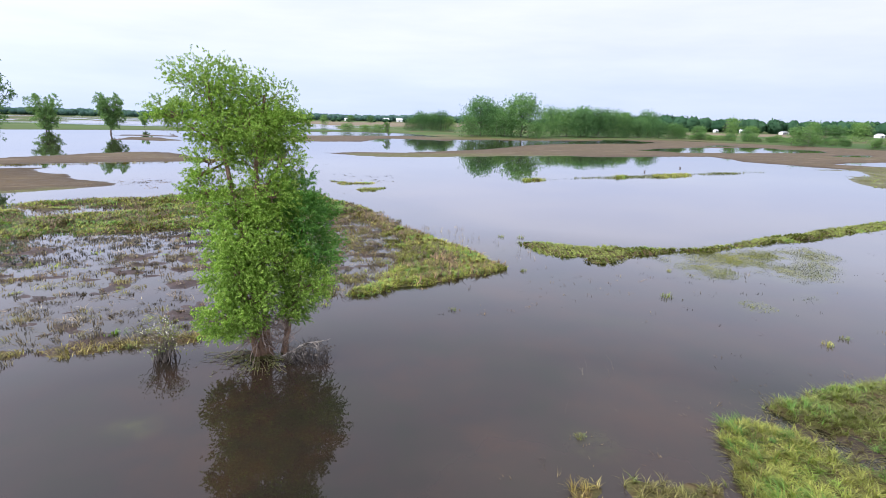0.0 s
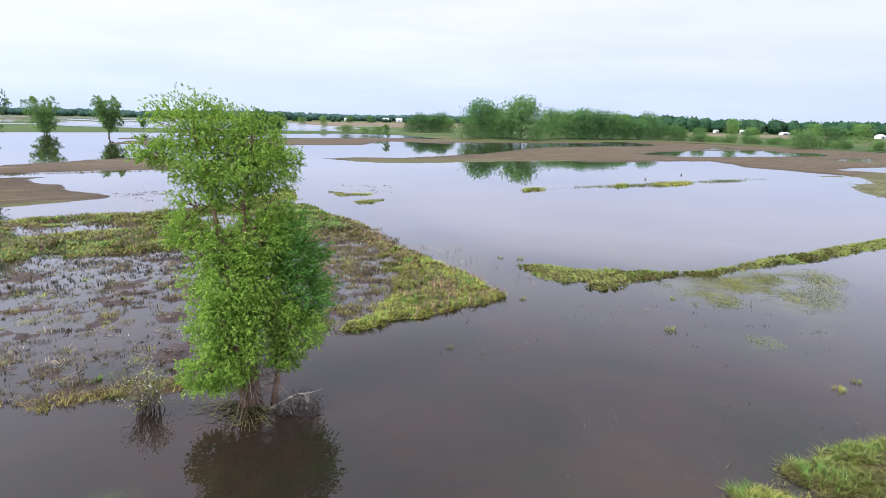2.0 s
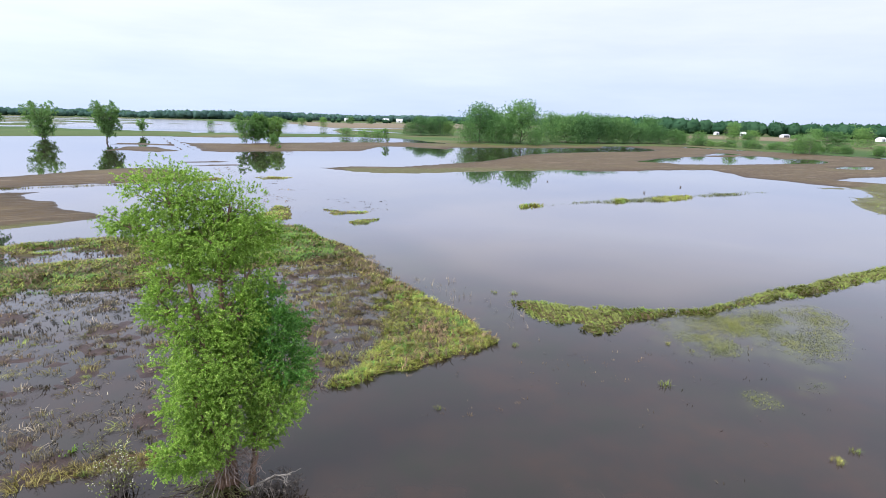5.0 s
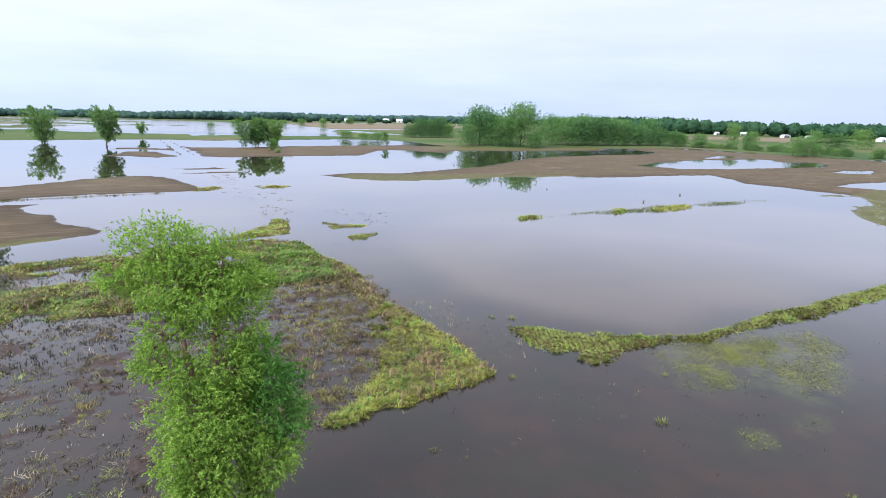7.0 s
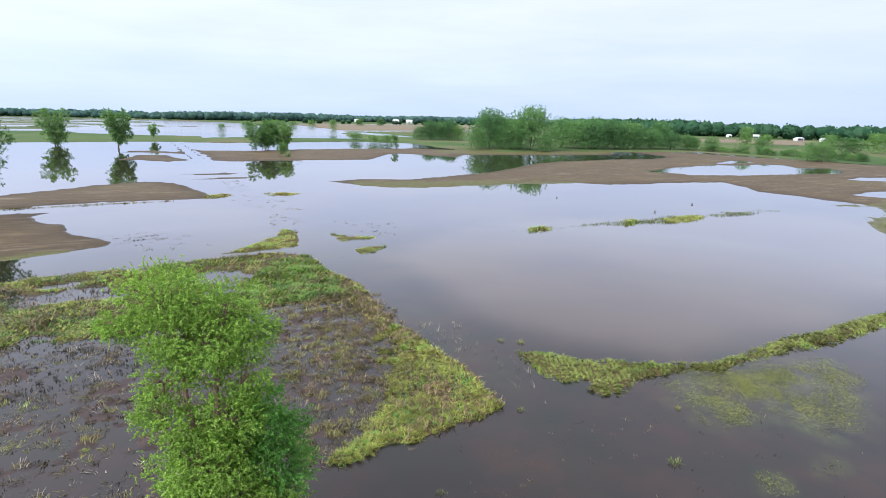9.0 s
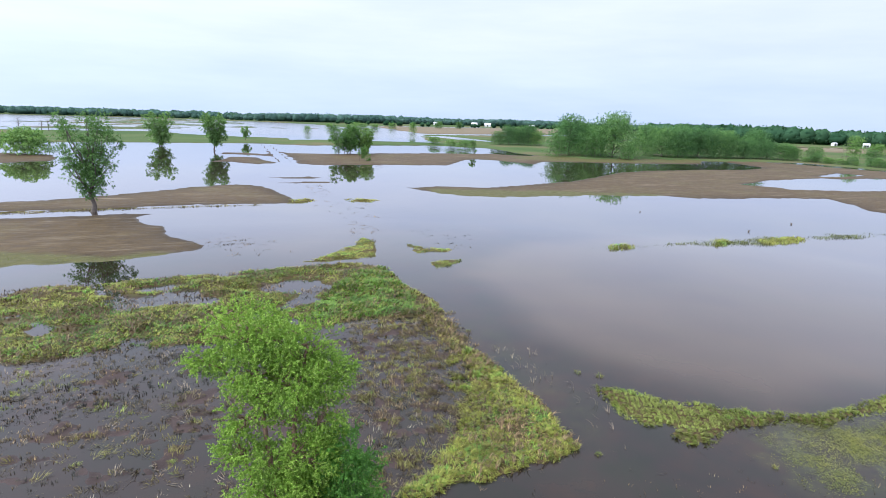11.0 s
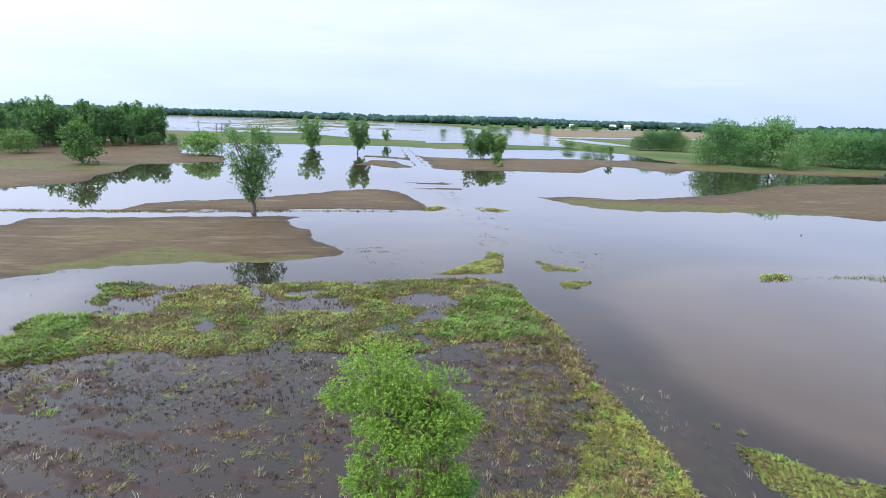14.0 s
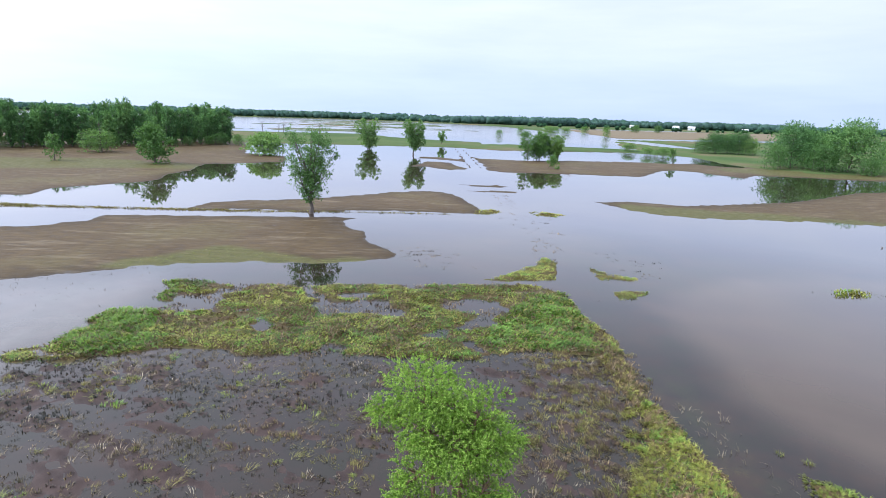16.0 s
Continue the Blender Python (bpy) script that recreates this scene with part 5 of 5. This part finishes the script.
# single trees out on the flood
placed(tree_thing("cottonwood_tree", "single cottonwood with an open crown on a mud spit", "tree", 21, 15.6, 10.0, 2.6, 0.24, 4200, POPLAR, 22, "vase", per_twig=6), -68, 78.9)
placed(tree_thing("poplar_tree", "dark green poplar standing in flood water", "tree", 22, 14.4, 11.6, 0.5, 0.42, 2600, POPLAR, 18, "vase", stems=2), -157.4, 221.5)
placed(tree_thing("poplar_tree", "dark green top-heavy poplar standing in flood water", "tree", 23, 14.4, 11.4, 2.4, 0.42, 2600, POPLAR, 18, "vase"), -127.4, 207.5)
placed(tree_thing("small_tree", "small rounded tree on the green levee", "tree", 24, 7.4, 6.2, 1.0, 0.35, 700, POPLAR, 9, "column"), -155.9, 282)
placed(tree_thing("willow_thicket", "broad willow thicket of upright stems in flood water", "bush", 25, 11.6, 13.0, 0.9, 0.42, 3200, BUSH, 26, "column", stems=8), -78.5, 223)
placed(tree_thing("willow_thicket", "narrow willow thicket beside a larger one", "bush", 28, 10.2, 7.0, 0.7, 0.42, 1400, BUSH, 12, "column", stems=4), -70.5, 226)
placed(tree_thing("small_bush", "bright green bush on the mud edge", "bush", 26, 5.0, 3.4, 0.2, 0.3, 420, BUSH, 6, "dome", stems=3), -61, 193.5)
placed(tree_thing("slender_bush", "slender bush on the far mud", "bush", 27, 6.8, 3.2, 0.3, 0.35, 300, BUSH, 6, "oval", stems=2), -31, 262)
placed(tree_thing("young_poplar", "young poplar at the edge of the mud", "tree", 29, 11.6, 8.2, 0.6, 0.5, 1200, BUSH, 10, "oval"), -160.6, 111.3)
placed(tree_thing("young_tree", "thin yellowish sapling before the wood", "tree", 30, 8.5, 5.0, 0.6, 0.35, 380, BUSH, 7, "oval"), -186.3, 95.6)
placed(tree_thing("round_bush", "round dark green bush by the water", "bush", 31, 7.8, 13.5, 0.2, 0.6, 1300, POPLAR, 12, "dome", stems=4), -163.1, 158.1)

# templates one unit high, for the woods
UNIT = [tree_thing("woodland_tree", "tall green tree at the edge of a wood", "tree", 40 + k, 1.0, 0.42, 0.02, 0.028, 1500, TALL_WOODS, 15, "column", "woodland trees", 1, 5) for k in range(3)]
ROUND = [tree_thing("broad_tree", "broad round-headed green tree at a field edge", "tree", 50 + k, 1.0, 1.0, 0.03, 0.028, 3400, WOODS, 30, "dome", "woodland trees", 1, 6) for k in range(2)]
SHRUB = [tree_thing("round_shrub", "round green shrub beside the flooded fields", "bush", 55 + k, 1.0, 1.05, 0.0, 0.036, 1300, SHRUBS, 16, "dome", "shrubs along the fields", 4, 6) for k in range(2)]
r = np.random.default_rng(77)
rows = [[], [], []]
for k in range(126):
    f = (k + r.uniform(0, 1)) / 126
    edge = np.array((-250, 60)) * (1 - f) + np.array((-214, 190)) * f if f > 0.35 else np.array((-330, -40)) * (1 - f / 0.35) + np.array((-238, 105)) * (f / 0.35)
    depth = (k % 3) * 11 + r.uniform(0, 6)
    rows[k % 3].append((edge[0] - depth, edge[1] + 0.3 * depth, r.uniform(11.0, 16.0) * (1.12 + 0.14 * math.sin(k * 0.33)), r.uniform(0.75, 1.2)))
for t, p in zip(UNIT, rows):
    copies(t, p, seed=3)
copies(ROUND[0], [(13, 275, 17.6, 1.04), (33, 273, 19.2, 1.04), (23, 290, 14, 1.0), (58, 292, 13.6, 1.1), (76, 296, 14.2, 1.0), (92, 306, 12.5, 1.1)], seed=4)
copies(ROUND[1], [(66, 292, 14.2, 1.1), (84, 300, 13.4, 1.1), (70, 306, 14.8, 1.0), (52, 302, 14.5, 1.0), (100, 306, 10, 1.2), (112, 310, 9, 1.2), (-20, 350, 11.2, 1.0), (-8, 352, 11.8, 1.0), (-14, 358, 10.8, 1.0)], seed=5)
copies(SHRUB[0], [(7.3, 262.5, 9.4, 0.98), (22.5, 265, 10.4, 1.0), (-3, 350, 9, 1.1), (123, 312, 7.4, 1.2), (149, 246, 8.3, 1.2), (175, 358, 12.4, 0.75), (194, 291, 9, 1.5), (205, 393, 7.6, 1.5), (-208, 121, 7.8, 1.6)], seed=6)
copies(SHRUB[1], [(38, 262, 7, 1.2), (118, 306, 8, 1.2), (180, 286, 10.2, 0.9), (229, 322, 11, 1.2), (156, 250, 7.5, 1.0), (-26, 345, 8, 1.2), (133, 308, 7, 1.3), (-40, 300, 4.5, 2.0), (-48, 305, 4.0, 1.8), (-172, 532, 7, 1.5), (-182, 540, 7.5, 1.5), (-165, 545, 6.5, 1.6),
                  (-120, 520, 9, 0.8), (-150, 400, 6, 1.2), (-165, 612, 7, 1.4), (-129, 705, 9, 1.2), (-107, 726, 9, 1.1), (-61, 324, 4, 2.0), (-186, 432, 5, 1.2), (-201, 518, 6, 1.3)], seed=8)
scrub = []
for k in range(46):
    f = (k + r.uniform(0, 1)) / 46
    scrub.append((127 + 75 * f + r.uniform(-3, 3), 306 - 92 * f + r.uniform(-4, 4), r.uniform(1.6, 4.2), r.uniform(1.2, 1.9)))
under = []
for k in range(30):
    f = (k + r.uniform(0, 1)) / 30
    edge = np.array((-285, 20)) * (1 - f) + np.array((-212, 186)) * f
    under.append((edge[0] + r.uniform(-3, 5), edge[1] + r.uniform(-3, 3), r.uniform(3.0, 5.5), r.uniform(1.0, 1.5)))
copies(SHRUB[0], under, seed=13)
copies(SHRUB[0], scrub[::2], seed=9)
copies(SHRUB[1], scrub[1::2], seed=10)
for k, t in enumerate(UNIT + ROUND + SHRUB):
    placed(t, (70, 95, 30, 20, 108, 128, 170)[k], (312, 316, 290, 296, 316, 318, 330)[k], 40 * k, ((0.95 * 14, 0.95 * 14, 14) if k < 5 else (7.5, 7.5, 6)))


def far_wood(name, label, line, depth, tall, count, seed, n=46, material=HAZY_WOODS):
    """A distant belt of wood: many leafy crowns in one mesh."""
    r = np.random.default_rng(seed)
    line = np.array(line, float)
    seg = np.linalg.norm(np.diff(line, axis=0), axis=1)
    s = np.concatenate([[0], np.cumsum(seg)])
    u = np.sort(r.uniform(0, s[-1], count))
    x, y = np.interp(u, s, line[:, 0]), np.interp(u, s, line[:, 1])
    y = y + depth * r.uniform(0, 1, count) ** 2
    geo = Geo()
    for i in range(count):
        h = tall * r.uniform(0.8, 1.1) * (1 + 0.1 * math.sin(u[i] / 60.0)) * (0.82 if x[i] < -430 else 1.0)
        w = h * r.uniform(0.45, 0.75)
        d = r.normal(size=(n, 3))
        d /= np.linalg.norm(d, axis=1)[:, None]
        base = 0.2 + float(fall(x[i], y[i]))
        at = np.array([x[i], y[i], base + h * 0.5]) + d * (w, w, h * 0.5) * r.uniform(0.7, 1.0, (n, 1))
        geo.leaves(at, r.normal(size=(n, 3)), d + np.array([0, 0, 0.3]) + r.normal(0, 0.2, (n, 3)), h * 1.35 / n ** 0.5, h * 1.2 / n ** 0.5)
        # the solid inner mass of the crown
        up, way = np.meshgrid(np.linspace(-1, 1, 6), np.arange(7) * 2 * np.pi / 7, indexing="ij")
        lump = (1 + 0.14 * r.normal(size=up.shape)) * 0.92
        side = np.sqrt(1 - 0.96 * up ** 2) * w * lump
        a, b = np.meshgrid(np.arange(5), np.arange(7), indexing="ij")
        c = (b + 1) % 7
        geo.push(np.stack([x[i] + side * np.cos(way), y[i] + side * np.sin(way), base + h * 0.5 * (1 + up * lump)], -1), np.stack([a * 7 + b, a * 7 + c, a * 7 + 7 + c, a * 7 + 7 + b], -1))
    return tagged(new(name, geo.mesh(name, material)), label, "woods", kind="stuff")


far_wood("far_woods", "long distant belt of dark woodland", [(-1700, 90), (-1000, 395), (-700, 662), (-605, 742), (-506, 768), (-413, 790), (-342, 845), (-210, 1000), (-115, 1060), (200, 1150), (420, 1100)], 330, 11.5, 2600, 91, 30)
far_wood("far_woods", "belt of trees behind the farm fields", [(150, 700), (240, 640), (300, 610), (400, 560), (520, 520), (800, 420), (1200, 300)], 200, 14.5, 800, 92, 60, FARM_WOODS)
far_wood("far_hedge", "hedge trees along a distant field", [(-300, 790), (-200, 800), (-60, 900), (0, 985), (110, 960)], 14, 6.0, 46, 93, 90, FARM_WOODS)


def stump(x, y, s, seed):
    r = np.random.default_rng(seed)
    ob = thing("tree_stump", x, y, 0, "small dark stump sticking out of the flood", "stump", "stumps in the flooded field", 0, s)
    g = Geo()
    g.tube(bend((0, 0, -0.3), (0.05, 0, 0.5), 0, 6, r, 0.03), (0.3, 0.28, 0.24, 0.2, 0.16, 0.05), 8)
    part("trunk", g, GREY_BARK, ob)
    g = Geo()
    for i in range(8):
        a = r.uniform(0, 6.28)
        g.tube(bend((0, 0, 0.1), (0.5 * math.cos(a), 0.5 * math.sin(a), r.uniform(0.1, 0.8)), 0.05, 5, r, 0.04), np.linspace(0.05, 0.015, 5), 5)
    part("snag", g, GREY_BARK, ob)


stump(33.9, 98, 0.5, 1)
stump(44.2, 108.1, 0.55, 2)
stump(19.5, 112, 0.4, 3)


def dead_tree(x, y, h, seed):
    r = np.random.default_rng(seed)
    ob = thing("dead_tree", x, y, 0, "bare grey dead tree in the far flood", "tree", "dead trees", r.uniform(0, 360))
    g = Geo()
    g.tube(bend((0, 0, -0.3), (0.3, 0.1, h), 0, 7, r, 0.08), np.linspace(0.28, 0.06, 7), 7)
    part("trunk", g, GREY_BARK, ob)
    g = Geo()
    for i in range(14):
        a, z = r.uniform(0, 6.28), r.uniform(0.35, 0.95) * h
        g.tube(bend((0.2 * z / h, 0, z), (1.6 * math.cos(a), 1.6 * math.sin(a), z + r.uniform(0.3, 1.4)), 0, 5, r, 0.08), np.linspace(0.1, 0.03, 5), 5)
    part("branches", g, GREY_BARK, ob)


for k, (x, y, h) in enumerate(((-287, 273, 8), (-280, 285, 6.5), (-262, 300, 7.5), (-300, 300, 6), (-206, 121, 11))):
    dead_tree(x, y, h, k)


# ---- farms on the far fields ----
def farm_building(x, y, length, depth, eave, ridge, turn, label, roof=None, doors=1):
    z = float(terrain(np.array([float(x)]), np.array([float(y)]))[0][0])
    ob = thing("farm_building", x, y, z, label, "barn", "far farm buildings", turn)
    g = Geo()
    g.box(-length / 2, -depth / 2, -0.5, length / 2, depth / 2, eave)
    for sx in (-length / 2, length / 2 - 0.15):
        g.push([(sx, -depth / 2, eave), (sx, depth / 2, eave), (sx, 0.05, ridge), (sx, -0.05, ridge), (sx + 0.15, -depth / 2, eave), (sx + 0.15, depth / 2, eave), (sx + 0.15, 0.05, ridge), (sx + 0.15, -0.05, ridge)],
               [(0, 1, 2, 3), (7, 6, 5, 4)])
    part("wall", g, PAINT, ob, shade=False)
    for side in (-1, 1):
        g = Geo()
        a, b = (side * (depth / 2 + 0.4), eave - 0.15), (0.0, ridge + 0.08)
        l = length / 2 + 0.3
        g.push([(-l, a[0], a[1]), (l, a[0], a[1]), (l, b[0], b[1]), (-l, b[0], b[1]), (-l, a[0], a[1] + 0.12), (l, a[0], a[1] + 0.12), (l, b[0], b[1] + 0.12), (-l, b[0], b[1] + 0.12)],
               [(0, 1, 2, 3), (7, 6, 5, 4), (0, 4, 5, 1), (1, 5, 6, 2), (2, 6, 7, 3), (3, 7, 4, 0)])
        part("roof", g, roof or ROOFING, ob, shade=False)
    for k in range(doors):
        g = Geo()
        c = (k + 0.5) / doors * length * 0.8 - length * 0.4
        g.box(c - 0.9, -depth / 2 - 0.06, 0.1, c + 0.9, -depth / 2 - 0.02, 2.3)
        part("door", g, DARK_OPENING, ob, shade=False)


farm_building(-98, 1012, 11, 8, 3.4, 6.0, 5, "white barn with a pale roof among far fields")
farm_building(-122, 1015, 10, 8, 3.4, 6.0, -8, "white barn with a pale roof beside another barn")
farm_building(-20, 1010, 9, 7, 3, 5, 0, "small white farmhouse on far fields", doors=2)
farm_building(-190, 1000, 7, 6, 3, 4.6, 0, "small white shed on far fields")
farm_building(280, 609, 4, 3.5, 1.8, 2.9, 20, "small white shed before a belt of trees")
farm_building(297, 587, 5, 4.5, 2.1, 3.6, -20, "small white house before a belt of trees", doors=2)
farm_building(312, 539, 7.5, 4.5, 1.6, 2.6, 15, "long low white farm building before trees", doors=3)
farm_building(338, 545, 5, 4, 2.0, 3.2, 10, "white farmhouse before trees", doors=2)
farm_building(363, 487, 7, 5, 2.1, 3.5, 25, "white barn at the edge of a green field")
